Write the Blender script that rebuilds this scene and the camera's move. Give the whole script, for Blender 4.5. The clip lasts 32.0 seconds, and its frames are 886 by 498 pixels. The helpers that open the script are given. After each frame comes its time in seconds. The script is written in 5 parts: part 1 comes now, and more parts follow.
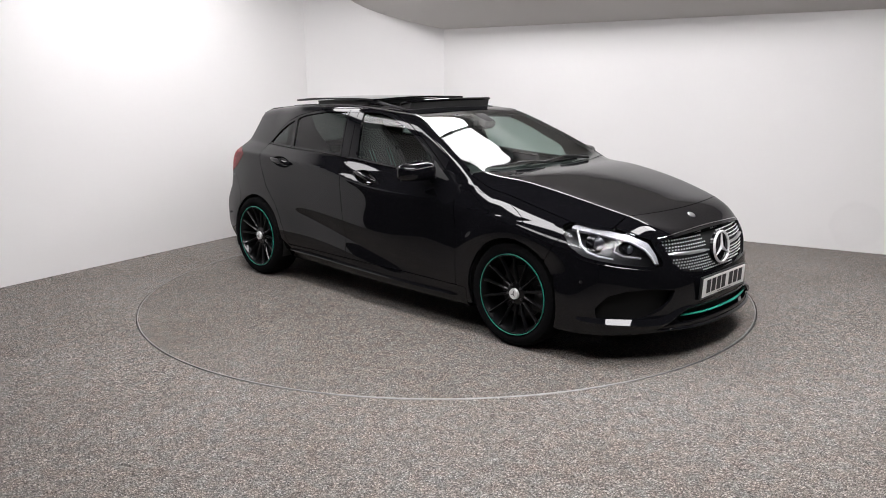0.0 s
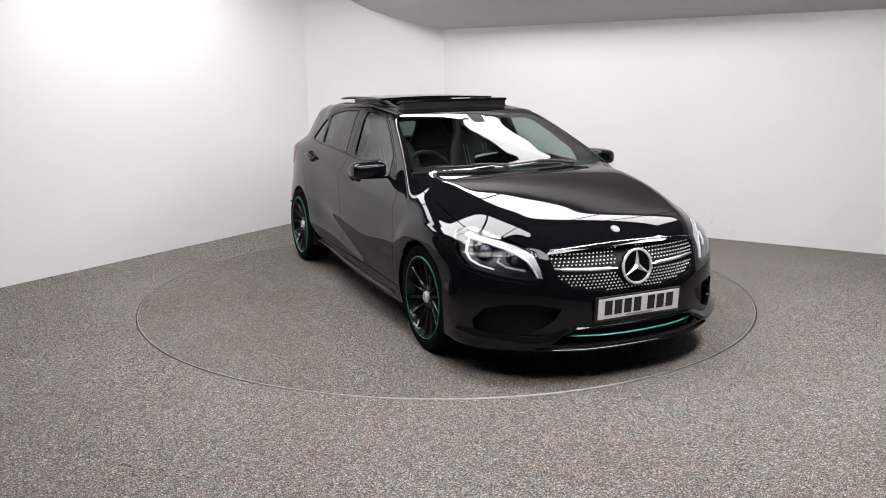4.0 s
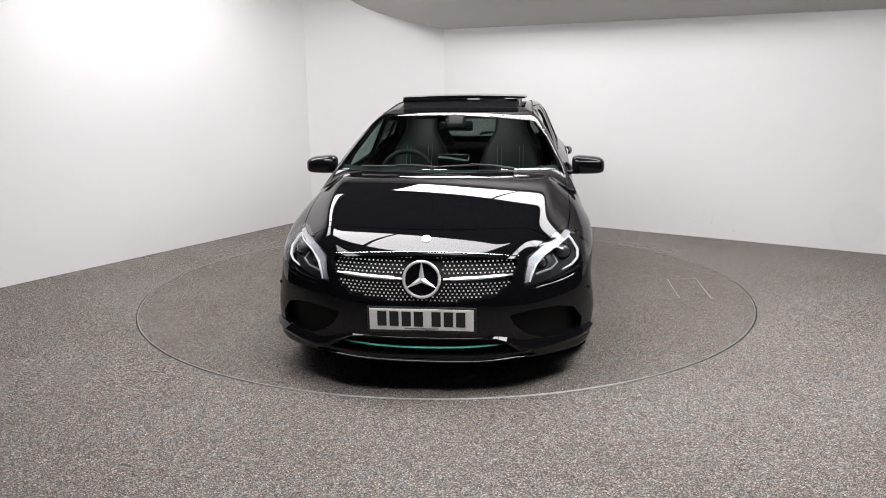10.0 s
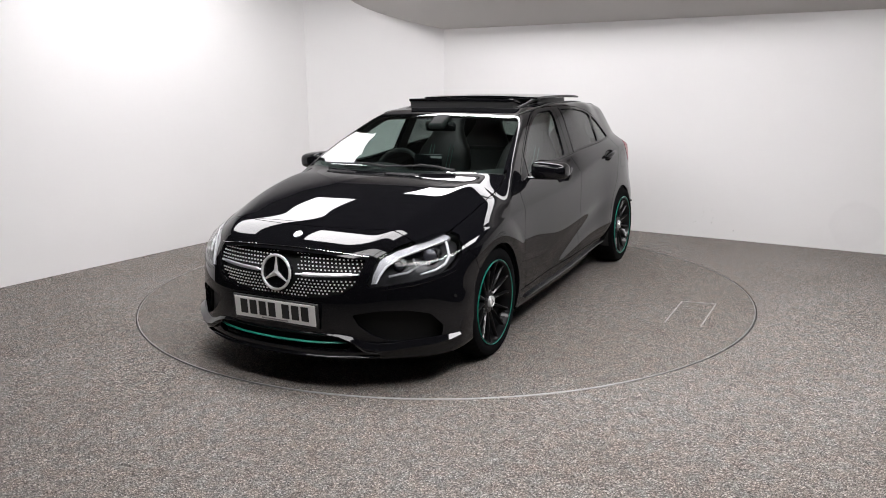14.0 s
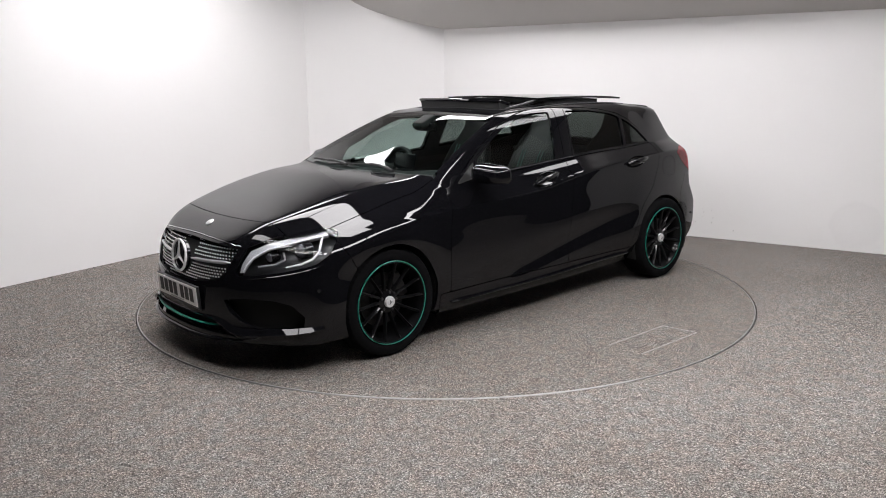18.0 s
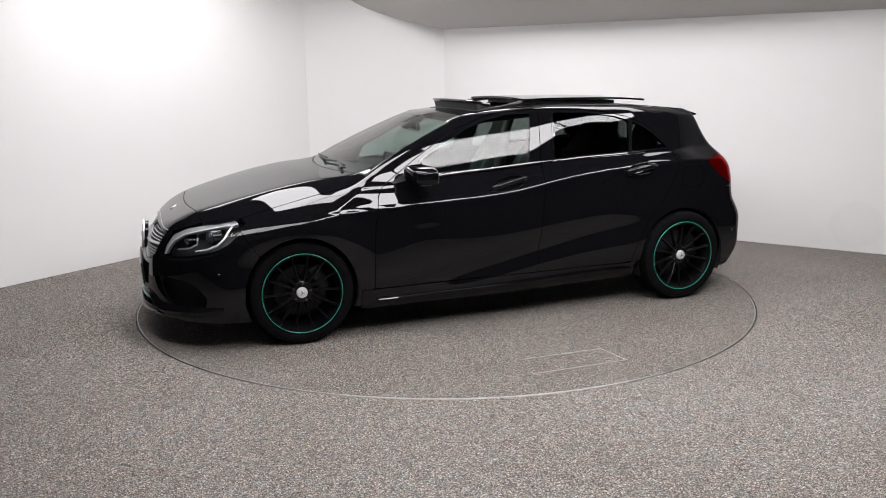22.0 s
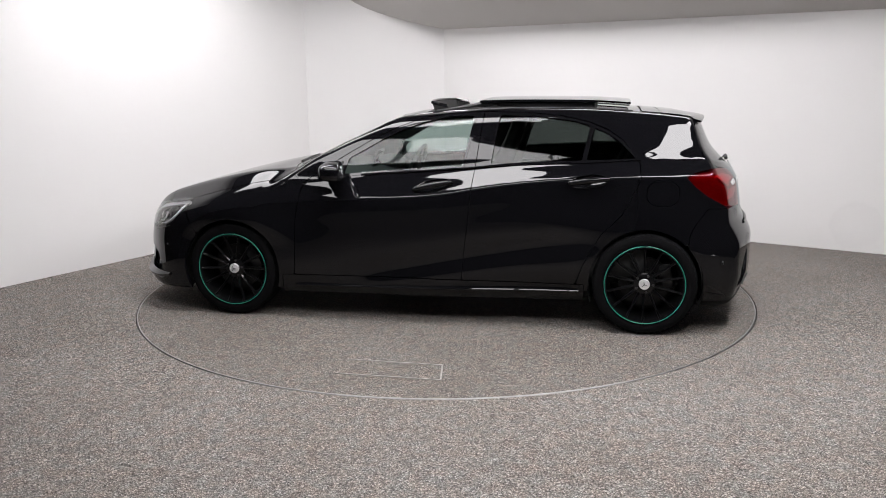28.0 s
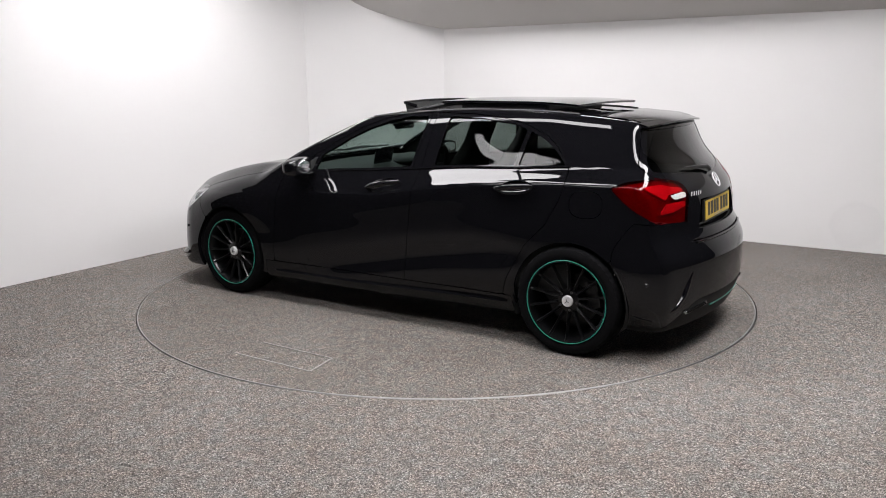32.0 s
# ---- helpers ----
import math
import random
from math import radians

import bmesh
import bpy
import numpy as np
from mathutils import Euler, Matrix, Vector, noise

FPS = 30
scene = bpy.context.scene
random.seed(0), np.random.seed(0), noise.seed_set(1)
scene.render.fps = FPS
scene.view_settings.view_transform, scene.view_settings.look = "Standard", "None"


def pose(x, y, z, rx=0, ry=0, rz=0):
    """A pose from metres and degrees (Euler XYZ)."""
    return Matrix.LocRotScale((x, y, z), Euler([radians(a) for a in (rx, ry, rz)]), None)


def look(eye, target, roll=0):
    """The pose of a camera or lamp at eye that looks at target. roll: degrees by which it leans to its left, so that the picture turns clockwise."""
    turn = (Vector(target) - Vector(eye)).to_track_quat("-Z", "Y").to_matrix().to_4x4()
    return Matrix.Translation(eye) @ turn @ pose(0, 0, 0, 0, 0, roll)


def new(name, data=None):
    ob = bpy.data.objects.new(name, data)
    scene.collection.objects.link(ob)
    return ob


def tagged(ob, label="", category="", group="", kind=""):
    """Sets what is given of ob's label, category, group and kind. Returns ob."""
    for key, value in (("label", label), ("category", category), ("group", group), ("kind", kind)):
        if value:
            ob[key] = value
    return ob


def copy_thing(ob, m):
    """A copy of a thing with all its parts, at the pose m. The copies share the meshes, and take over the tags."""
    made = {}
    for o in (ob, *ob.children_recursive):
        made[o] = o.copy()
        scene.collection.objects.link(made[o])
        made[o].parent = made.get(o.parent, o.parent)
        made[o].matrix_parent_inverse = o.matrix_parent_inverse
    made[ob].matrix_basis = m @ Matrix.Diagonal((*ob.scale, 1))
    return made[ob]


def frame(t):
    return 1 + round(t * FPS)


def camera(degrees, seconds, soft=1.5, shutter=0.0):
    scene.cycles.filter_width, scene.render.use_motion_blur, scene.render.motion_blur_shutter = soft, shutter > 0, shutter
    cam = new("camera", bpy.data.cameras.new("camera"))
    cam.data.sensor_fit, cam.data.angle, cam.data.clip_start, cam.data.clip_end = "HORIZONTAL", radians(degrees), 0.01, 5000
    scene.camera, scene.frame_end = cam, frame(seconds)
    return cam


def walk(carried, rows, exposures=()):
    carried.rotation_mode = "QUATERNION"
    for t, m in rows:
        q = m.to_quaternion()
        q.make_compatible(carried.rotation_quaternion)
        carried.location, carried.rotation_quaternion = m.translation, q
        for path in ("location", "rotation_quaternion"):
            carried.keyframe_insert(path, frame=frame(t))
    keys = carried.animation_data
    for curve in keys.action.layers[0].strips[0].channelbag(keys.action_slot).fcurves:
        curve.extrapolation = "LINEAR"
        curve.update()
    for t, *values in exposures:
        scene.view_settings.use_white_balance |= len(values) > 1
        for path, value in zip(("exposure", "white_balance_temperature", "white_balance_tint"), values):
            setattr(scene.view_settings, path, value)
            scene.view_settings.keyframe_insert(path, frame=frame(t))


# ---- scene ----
# ---- the camera, which stands still ----
cam = camera(57.484, 32.0, soft=0.98)
EYE = Vector((0.0, -5.9959, 1.5672))
PAN, TILT, LEAN = radians(-0.171), radians(-12.004), -0.577
AIM = EYE + Vector((math.sin(PAN) * math.cos(TILT), math.cos(PAN) * math.cos(TILT), math.sin(TILT)))
walk(cam, [(0, look(EYE, AIM, LEAN)), (32, look(EYE, AIM, LEAN))], exposures=[(0, 0.0), (32, 0.0)])

# ---- light: a rectangular run of bright ceiling panels over the turntable; the world outside is dark ----
PANEL_STRENGTH = 17.2
world = bpy.data.worlds.new("world")
world.use_nodes = True
world.node_tree.nodes["Background"].inputs["Color"].default_value = (0.02, 0.02, 0.022, 1)
world.node_tree.nodes["Background"].inputs["Strength"].default_value = 1.0
scene.world = world

# the room's own axes: u runs in from the far wall, v along it; the turntable's axis is the origin
TURN_U = radians(237.3)
U = Vector((math.cos(TURN_U), math.sin(TURN_U), 0))
V = Vector((math.sin(TURN_U), -math.cos(TURN_U), 0))
U0 = -2.90  # the far wall
V1 = 2.955   # the left wall
TABLE_R = 2.2226


def room(u, v, z=0.0):
    """A place in the room: u metres in from the far wall, v along it."""
    return U * (u + U0) + V * v + Vector((0, 0, z))


CHAMFER = 1.10   # how much the wall across the corner takes off each wall
LIT_U = 5.0      # where the white wall ends and the dark part of the room begins
# the runs of panel lights: (u, v) of each middle, and whether the panel lies along v
LIGHTS = [(1.45, -2.30 + 1.27 * (k + 0.5), True) for k in range(3)] + [(4.25, -1.30 + 1.27 * (k + 0.5), True) for k in range(2)] + [(5.82, -2.90 + 1.27 * (k + 0.5), True) for k in range(3)]
LIGHTS += [(u, 2.14, False) for u in (2.75, 3.95)] + [(u, -2.85, False) for u in (2.55, 3.74, 4.93)]
RING_Z = 2.80    # they hang level, under a dark ceiling
SOFFIT_U = 1.10  # where the pale sloping soffit ends

# ---- the car's outer skin as one smooth implicit form (car space: x forward, y left, z up) ----
def curve(keys, blur=0.0):
    """A curve through (a, b) keys, softened over blur metres, as a function of arrays."""
    ka, kb = np.array([k[0] for k in keys], float), np.array([k[1] for k in keys], float)
    if ka[0] > ka[-1]:
        ka, kb = ka[::-1], kb[::-1]
    step, rise = np.diff(ka), np.diff(kb) / np.diff(ka)
    tan = np.empty_like(kb)
    tan[0], tan[-1] = rise[0], rise[-1]
    for i in range(1, len(kb) - 1):
        w1, w2 = 2 * step[i] + step[i - 1], step[i] + 2 * step[i - 1]
        same = rise[i - 1] * rise[i] > 0
        tan[i] = (w1 + w2) / (w1 / rise[i - 1] + w2 / rise[i]) if same else 0.0

    def value(a):
        a = np.clip(np.asarray(a, float), ka[0], ka[-1])
        i = np.clip(np.searchsorted(ka, a) - 1, 0, len(step) - 1)
        h = step[i]
        s = (a - ka[i]) / h
        return ((2 * s**3 - 3 * s**2 + 1) * kb[i] + (s**3 - 2 * s**2 + s) * h * tan[i]
                + (3 * s**2 - 2 * s**3) * kb[i + 1] + (s**3 - s**2) * h * tan[i + 1])

    if not blur:
        return value
    fine = np.linspace(ka[0] - 4 * blur, ka[-1] + 4 * blur, 4001)
    raw = value(fine)
    raw = raw + np.where(fine < ka[0], (fine - ka[0]) * tan[0], 0) + np.where(fine > ka[-1], (fine - ka[-1]) * tan[-1], 0)
    gap = fine[1] - fine[0]
    reach = int(3 * blur / gap)
    weight = np.exp(-0.5 * (np.arange(-reach, reach + 1) * gap / blur) ** 2)
    soft = np.convolve(np.pad(raw, reach, mode="edge"), weight / weight.sum(), mode="valid")
    return lambda a: np.interp(a, fine, soft)


def ramp(a, lo, hi):
    s = np.clip((a - lo) / (hi - lo), 0, 1)
    return s * s * (3 - 2 * s)


def soft_step(a, k):
    """Zero below zero and rising with a above it, rounded over k."""
    return k * np.logaddexp(0.0, a / k)


def smax(a, b, k):
    h = np.maximum(k - np.abs(a - b), 0) / k
    return np.maximum(a, b) + h * h * k * 0.25


ROOFLINE = curve([(2.6, 0.37), (2.3, 0.570), (2.15, 0.672), (2.07, 0.724), (2.0, 0.767), (1.93, 0.800), (1.8, 0.840), (1.6, 0.894), (1.4, 0.939), (1.2, 0.972), (1.06, 0.984), (0.98, 0.998), (0.84, 1.067), (0.64, 1.165), (0.44, 1.255),
                  (0.3, 1.3145), (0.22, 1.334), (0.14, 1.346), (-0.1, 1.367), (-0.5, 1.380), (-0.9, 1.377), (-1.3, 1.353), (-1.6, 1.320), (-1.9, 1.271)], 0.03)
NOSE = curve([(0, 2.050), (0.12, 2.213), (0.17, 2.256), (0.22, 2.251), (0.27, 2.237), (0.34, 2.235), (0.47, 2.227), (0.6, 2.202), (0.7, 2.164), (0.78, 2.142), (0.9, 2.009), (1.5, 1.270)], 0.02)
TAIL = curve([(0, -1.800), (0.18, -1.996), (0.26, -2.030), (0.36, -2.057), (0.55, -2.057), (0.64, -2.022), (0.7, -1.986), (0.8, -1.973), (0.92, -1.945), (1, -1.881), (1.12, -1.774), (1.26, -1.707), (1.5, -1.600)], 0.014)
SHOULDER = curve([(2.2, 0.70), (1.5, 0.760), (1.2, 0.780), (0.9, 0.796), (0.5, 0.814), (0.1, 0.832), (-0.1, 0.853), (-0.3, 0.893), (-0.6, 0.936), (-0.9, 0.963), (-1.2, 0.982), (-1.5, 0.986), (-2.2, 0.985)], 0.10)
SECTION = curve([(-0.95, 0.74), (-0.80, 0.78), (-0.70, 0.822), (-0.64, 0.838), (-0.56, 0.848), (-0.45, 0.850), (-0.30, 0.846), (-0.16, 0.842), (-0.07, 0.841), (-0.02, 0.838), (-0.004, 0.833),
                 (0.02, 0.815), (0.08, 0.772), (0.13, 0.736), (0.20, 0.707), (0.30, 0.665), (0.37, 0.635), (0.41, 0.614), (0.46, 0.577), (0.52, 0.525), (0.62, 0.435)], 0.006)
BELT = curve([(0.86, 0.905), (0.60, 0.938), (0.45, 0.955), (0.30, 0.966), (0.09, 0.978), (-0.20, 1.000), (-0.60, 1.032), (-0.95, 1.046), (-1.30, 1.066), (-2.0, 1.085)], 0.05)
PLAN = curve([(2.4, 0.830), (2, 0.944), (1.7, 0.993), (1.4, 1.006), (1, 1.001), (-1, 0.975), (-1.5, 0.953), (-1.9, 0.895), (-2.3, 0.793)], 0.08)
GLASSPLAN = curve([(1.6, 1.12), (1.1, 1.075), (0.6, 1.030), (0.2, 1.005), (-0.2, 0.988), (-0.8, 0.975), (-1.3, 0.962), (-1.7, 0.915), (-2, 0.85)], 0.08)

BOW, ROOF_CROWN, HOOD_EDGE, EDGE_CROWN = 0.110, 0.064, 0.62, -0.098
HOOD_RIDGE = curve([(0.8, 0.65), (1.1, 0.640), (1.5, 0.615), (1.8, 0.560), (2.0, 0.49), (2.3, 0.38)], 0.06)
NOSE_BOW, NOSE_POWER, TAIL_BOW, TAIL_POWER = 0.402, 2.681, 0.194, 2.039


def side_width(x, z):
    # the step from the shoulder in to the foot of the side windows lies below the belt line
    s = z - SHOULDER(x)
    gap = 0.13 + (BELT(x) - SHOULDER(x) - 0.134) * ramp(0.95 - x, 0, 0.4)
    fill = 0.80 * (0.13 - gap) * np.clip(s / gap, 0, 1)
    s = np.where(s < 0, s, np.where(s < gap, s * 0.13 / gap, 0.13 + s - gap))
    w = (SECTION(s) + fill) * PLAN(x)
    w = w * (1 + (GLASSPLAN(x) - 1) * np.clip(s / 0.13, 0, 1))
    # the rear pillar leans in more than the glass
    w = w - (0.05 * ramp(-x, 0.6, 0.9) + 0.12 * ramp(-x, 1.02, 1.34)) * soft_step(z - 1.08, 0.02)
    # the pressed line that climbs from the front sill to the rear arch, and the fuller arches
    line = z - (0.36 + 0.26 * ramp(-x, -0.9, 1.15))
    w = w - 0.016 * np.exp(-((line + 0.06) / 0.075) ** 2) * ramp(-x, -0.8, -0.2) * ramp(x, -1.3, -0.7)
    r = np.hypot(x - 1.3495, z - 0.31)
    w = w + 0.018 * np.exp(-((np.maximum(r, 0.33) - 0.33) / 0.27) ** 2) * ramp(z, 0.16, 0.40)
    w = w + 0.016 * ramp(0.525 - r, 0, 0.13) * ramp(z, 0.48, 0.66)
    r = np.hypot(x + 1.3495, z - 0.31)
    w = w + 0.027 * np.exp(-((np.maximum(r, 0.33) - 0.33) / 0.27) ** 2) * ramp(z, 0.16, 0.40)
    # fuller lower corners of the front and rear bumpers
    w = w + 0.022 * ramp(x, 1.40, 1.75) * ramp(0.62 - z, 0, 0.3)
    w = w + 0.012 * ramp(-x, 1.45, 1.75) * ramp(0.70 - z, 0, 0.2)
    return w


def skin(p):
    """Below zero inside the car's body."""
    x, y, z = p[..., 0], np.abs(p[..., 1]), p[..., 2]
    hood = ramp(x, 0.76, 1.14)
    bow = BOW * (1 - 0.8 * hood) * y * y
    crown = (ROOF_CROWN * y * y + EDGE_CROWN * y**4) * (1 - hood) + (0.020 * y * y + HOOD_EDGE * soft_step(y - HOOD_RIDGE(x), 0.014)) * hood
    top = z - (ROOFLINE(x + bow) - crown)
    top = top * (1 - 0.12 * ramp(x, 0.1, 0.5) * ramp(-x, -1.1, -0.9))
    side = y - side_width(x, z)
    nose = x - (NOSE(z) - NOSE_BOW * (y / 0.86) ** NOSE_POWER)
    tail = (TAIL(z) + TAIL_BOW * (y / 0.84) ** TAIL_POWER) - x
    floor = 0.165 - z
    # the windscreen meets its pillars in a tight edge; the roof and the bonnet roll over
    f = smax(top, side, 0.06 - 0.028 * ramp(x, 0.05, 0.30) * ramp(-x, -1.25, -0.95))
    f = smax(f, nose, 0.07)
    f = smax(f, tail, 0.036)
    return smax(f, floor, 0.05)


def skin_normal(p, e=0.004):
    n = np.stack([skin(p + e * np.eye(3)[i]) - skin(p - e * np.eye(3)[i]) for i in range(3)], -1)
    return n / np.linalg.norm(n, axis=-1, keepdims=True)


def skin_grid(nf=72, nm=190, nr=64, na=384):
    """Rings of points on the skin, from the nose's pole to the tail's."""
    rows = []
    for i in range(nf + 1):
        b = math.pi / 2 * (1 - i / nf)
        rows.append((1.5, math.sin(b), math.cos(b)))
    for i in range(1, nm):
        rows.append((1.5 - 3.0 * i / nm, 0.0, 1.0))
    for i in range(nr + 1):
        b = math.pi / 2 * i / nr
        rows.append((-1.5, -math.sin(b), math.cos(b)))
    ring = np.arange(na) * 2 * math.pi / na
    rows = np.array(rows)
    axis_z = 0.56
    o = np.zeros((len(rows), na, 3))
    o[..., 0], o[..., 2] = rows[:, :1], axis_z
    way = np.stack([np.broadcast_to(rows[:, 1:2], o.shape[:2]), rows[:, 2:3] * np.cos(ring), rows[:, 2:3] * np.sin(ring)], -1)
    lo, hi = np.zeros(o.shape[:2]), np.full(o.shape[:2], 1.6)
    for _ in range(26):
        mid = (lo + hi) / 2
        inside = skin(o + way * mid[..., None]) < 0
        lo, hi = np.where(inside, mid, lo), np.where(inside, hi, mid)
    pts = (o + way * lo[..., None]).reshape(-1, 3)
    k, idx = len(rows), np.arange(len(rows) * na).reshape(len(rows), na)
    a, b, c, d = idx[:-1], idx[1:], np.roll(idx[1:], -1, 1), np.roll(idx[:-1], -1, 1)
    quads = np.stack([a, b, c, d], -1).reshape(-1, 4)
    return pts, quads



CEILING_PROFILE = curve([(0.0, 2.095), (0.3, 2.185), (0.6, 2.310), (0.85, 2.50), (1.10, 2.83), (1.8, 2.85), (9.6, 2.85)])


# ---- materials ----
def material(name, color, rough=0.5, metal=0.0, coat=0.0, spec=0.5, grain=0.0, grain_scale=40.0, bump=0.0, bump_scale=200.0, emit=0.0, stains=0.0):
    m = bpy.data.materials.new(name)
    m.use_nodes = True
    nt = m.node_tree
    b = nt.nodes["Principled BSDF"]
    c = (*color, 1)
    b.inputs["Base Color"].default_value = c
    b.inputs["Roughness"].default_value = rough
    b.inputs["Metallic"].default_value = metal
    b.inputs["Coat Weight"].default_value = coat
    b.inputs["Coat Roughness"].default_value = 0.012
    b.inputs["Coat IOR"].default_value = 1.46
    b.inputs["Specular IOR Level"].default_value = spec
    if emit:
        b.inputs["Emission Color"].default_value = c
        b.inputs["Emission Strength"].default_value = emit
    if grain or stains or bump:
        tc = nt.nodes.new("ShaderNodeTexCoord")
    last = None
    for amount, scale, detail in ((grain, grain_scale, 6), (stains, 1.3, 4)):
        if not amount:
            continue
        n = nt.nodes.new("ShaderNodeTexNoise")
        n.inputs["Scale"].default_value, n.inputs["Detail"].default_value = scale, detail
        nt.links.new(tc.outputs["Object"], n.inputs["Vector"])
        r = nt.nodes.new("ShaderNodeMapRange")
        r.inputs["From Min"].default_value, r.inputs["From Max"].default_value = 0.25, 0.75
        r.inputs["To Min"].default_value, r.inputs["To Max"].default_value = 1 - amount, 1 + amount
        nt.links.new(n.outputs["Fac"], r.inputs["Value"])
        x = nt.nodes.new("ShaderNodeMix")
        x.data_type, x.blend_type = "RGBA", "MULTIPLY"
        x.inputs["Factor"].default_value = 1
        if last is None:
            x.inputs["A"].default_value = c
        else:
            nt.links.new(last, x.inputs["A"])
        nt.links.new(r.outputs["Result"], x.inputs["B"])
        last = x.outputs["Result"]
    if last is not None:
        nt.links.new(last, b.inputs["Base Color"])
    if bump:
        n = nt.nodes.new("ShaderNodeTexNoise")
        n.inputs["Scale"].default_value, n.inputs["Detail"].default_value = bump_scale, 4
        nt.links.new(tc.outputs["Object"], n.inputs["Vector"])
        bp = nt.nodes.new("ShaderNodeBump")
        bp.inputs["Strength"].default_value, bp.inputs["Distance"].default_value = bump, 0.004
        nt.links.new(n.outputs["Fac"], bp.inputs["Height"])
        nt.links.new(bp.outputs["Normal"], b.inputs["Normal"])
    return m


def carpet_material(name, tone):
    """Flecked grey carpet: light and dark tufts of two sizes, brownish patches and faint wide stains."""
    m = material(name, tone, rough=0.95, spec=0.12)
    nt = m.node_tree
    b = nt.nodes["Principled BSDF"]
    tc = nt.nodes.new("ShaderNodeTexCoord")

    def tufts(scale, stops):
        vor = nt.nodes.new("ShaderNodeTexVoronoi")
        vor.inputs["Scale"].default_value = scale
        nt.links.new(tc.outputs["Object"], vor.inputs["Vector"])
        sep = nt.nodes.new("ShaderNodeSeparateColor")
        nt.links.new(vor.outputs["Color"], sep.inputs["Color"])
        r = nt.nodes.new("ShaderNodeValToRGB")
        r.color_ramp.elements[0].position, r.color_ramp.elements[0].color = 0.0, (*stops[0][1], 1)
        r.color_ramp.elements[1].position, r.color_ramp.elements[1].color = 1.0, (*stops[-1][1], 1)
        for at, c in stops[1:-1]:
            r.color_ramp.elements.new(at).color = (*c, 1)
        nt.links.new(sep.outputs["Red"], r.inputs["Fac"])
        return vor, r.outputs["Color"]

    def times(a, c):
        x = nt.nodes.new("ShaderNodeMix")
        x.data_type, x.blend_type = "RGBA", "MULTIPLY"
        x.inputs["Factor"].default_value = 1
        nt.links.new(a, x.inputs["A"])
        nt.links.new(c, x.inputs["B"])
        return x.outputs["Result"]

    grey = lambda k: tuple(k * c for c in tone)
    vor, fine = tufts(215, ((0.0, grey(0.24)), (0.3, grey(0.63)), (0.6, grey(0.98)), (0.85, grey(1.45)), (1.0, grey(2.6))))
    _, wide = tufts(340, ((0.0, (0.66, 0.64, 0.63)), (0.25, (0.90, 0.88, 0.87)), (0.7, (1.06, 1.06, 1.06)), (0.9, (1.2, 1.21, 1.21)), (1.0, (1.45, 1.45, 1.44))))
    n = nt.nodes.new("ShaderNodeTexNoise")
    n.inputs["Scale"].default_value, n.inputs["Detail"].default_value = 1.1, 3
    nt.links.new(tc.outputs["Object"], n.inputs["Vector"])
    r = nt.nodes.new("ShaderNodeValToRGB")
    r.color_ramp.elements[0].position, r.color_ramp.elements[0].color = 0.32, (0.93, 0.905, 0.885, 1)
    r.color_ramp.elements[1].position, r.color_ramp.elements[1].color = 0.68, (1.04, 1.045, 1.05, 1)
    nt.links.new(n.outputs["Fac"], r.inputs["Fac"])
    h = nt.nodes.new("ShaderNodeTexNoise")
    h.inputs["Scale"].default_value, h.inputs["Detail"].default_value = 13, 5
    nt.links.new(tc.outputs["Object"], h.inputs["Vector"])
    hue = nt.nodes.new("ShaderNodeValToRGB")
    hue.color_ramp.elements[0].position, hue.color_ramp.elements[0].color = 0.36, (1.05, 0.985, 0.95, 1)
    hue.color_ramp.elements[1].position, hue.color_ramp.elements[1].color = 0.64, (0.96, 1.005, 1.02, 1)
    nt.links.new(h.outputs["Fac"], hue.inputs["Fac"])
    nt.links.new(times(times(times(fine, wide), r.outputs["Color"]), hue.outputs["Color"]), b.inputs["Base Color"])
    bp = nt.nodes.new("ShaderNodeBump")
    bp.inputs["Strength"].default_value, bp.inputs["Distance"].default_value = 0.6, 0.004
    nt.links.new(vor.outputs["Distance"], bp.inputs["Height"])
    nt.links.new(bp.outputs["Normal"], b.inputs["Normal"])
    return m


WALL = material("wall_paint", (0.76, 0.75, 0.745), rough=0.85, spec=0.25, stains=0.015, bump=0.03, bump_scale=60)
DARK_CEILING = material("dark_ceiling", (0.070, 0.068, 0.066), rough=0.95, spec=0.1, grain=0.2, grain_scale=6)
CEILING = material("ceiling_paint", (0.60, 0.585, 0.57), rough=0.9, spec=0.2, stains=0.02)
DARK_WALL = material("dark_surround", (0.010, 0.010, 0.011), rough=0.95, spec=0.1, grain=0.3, grain_scale=9)
CARPET = carpet_material("grey_carpet", (0.188, 0.177, 0.166))
TABLE_CARPET = carpet_material("turntable_carpet", (0.166, 0.155, 0.144))
STEEL = material("edge_steel", (0.36, 0.36, 0.35), rough=0.5, metal=1.0, grain=0.2, grain_scale=30)
PANEL = material("light_panel_glow", (1.0, 0.975, 0.995), emit=PANEL_STRENGTH)
# weaker and stronger panels, set to balance the light on walls and floor
PANEL_DIM = material("dim_light_panel_glow", (1.0, 0.975, 0.995), emit=PANEL_STRENGTH * 0.57)
PANEL_STRONG = material("strong_light_panel_glow", (1.0, 0.975, 0.995), emit=PANEL_STRENGTH * 1.25)
PANEL_FRAME = material("light_panel_frame", (0.30, 0.30, 0.30), rough=0.5)
PAINT = material("black_paint", (0.004, 0.004, 0.005), rough=0.45, coat=0.86, spec=0.0)
PLASTIC = material("black_plastic", (0.012, 0.012, 0.013), rough=0.45, grain=0.1, grain_scale=300)
GLOSS = material("gloss_black_trim", (0.005, 0.005, 0.006), rough=0.45, coat=0.9, spec=0.0)
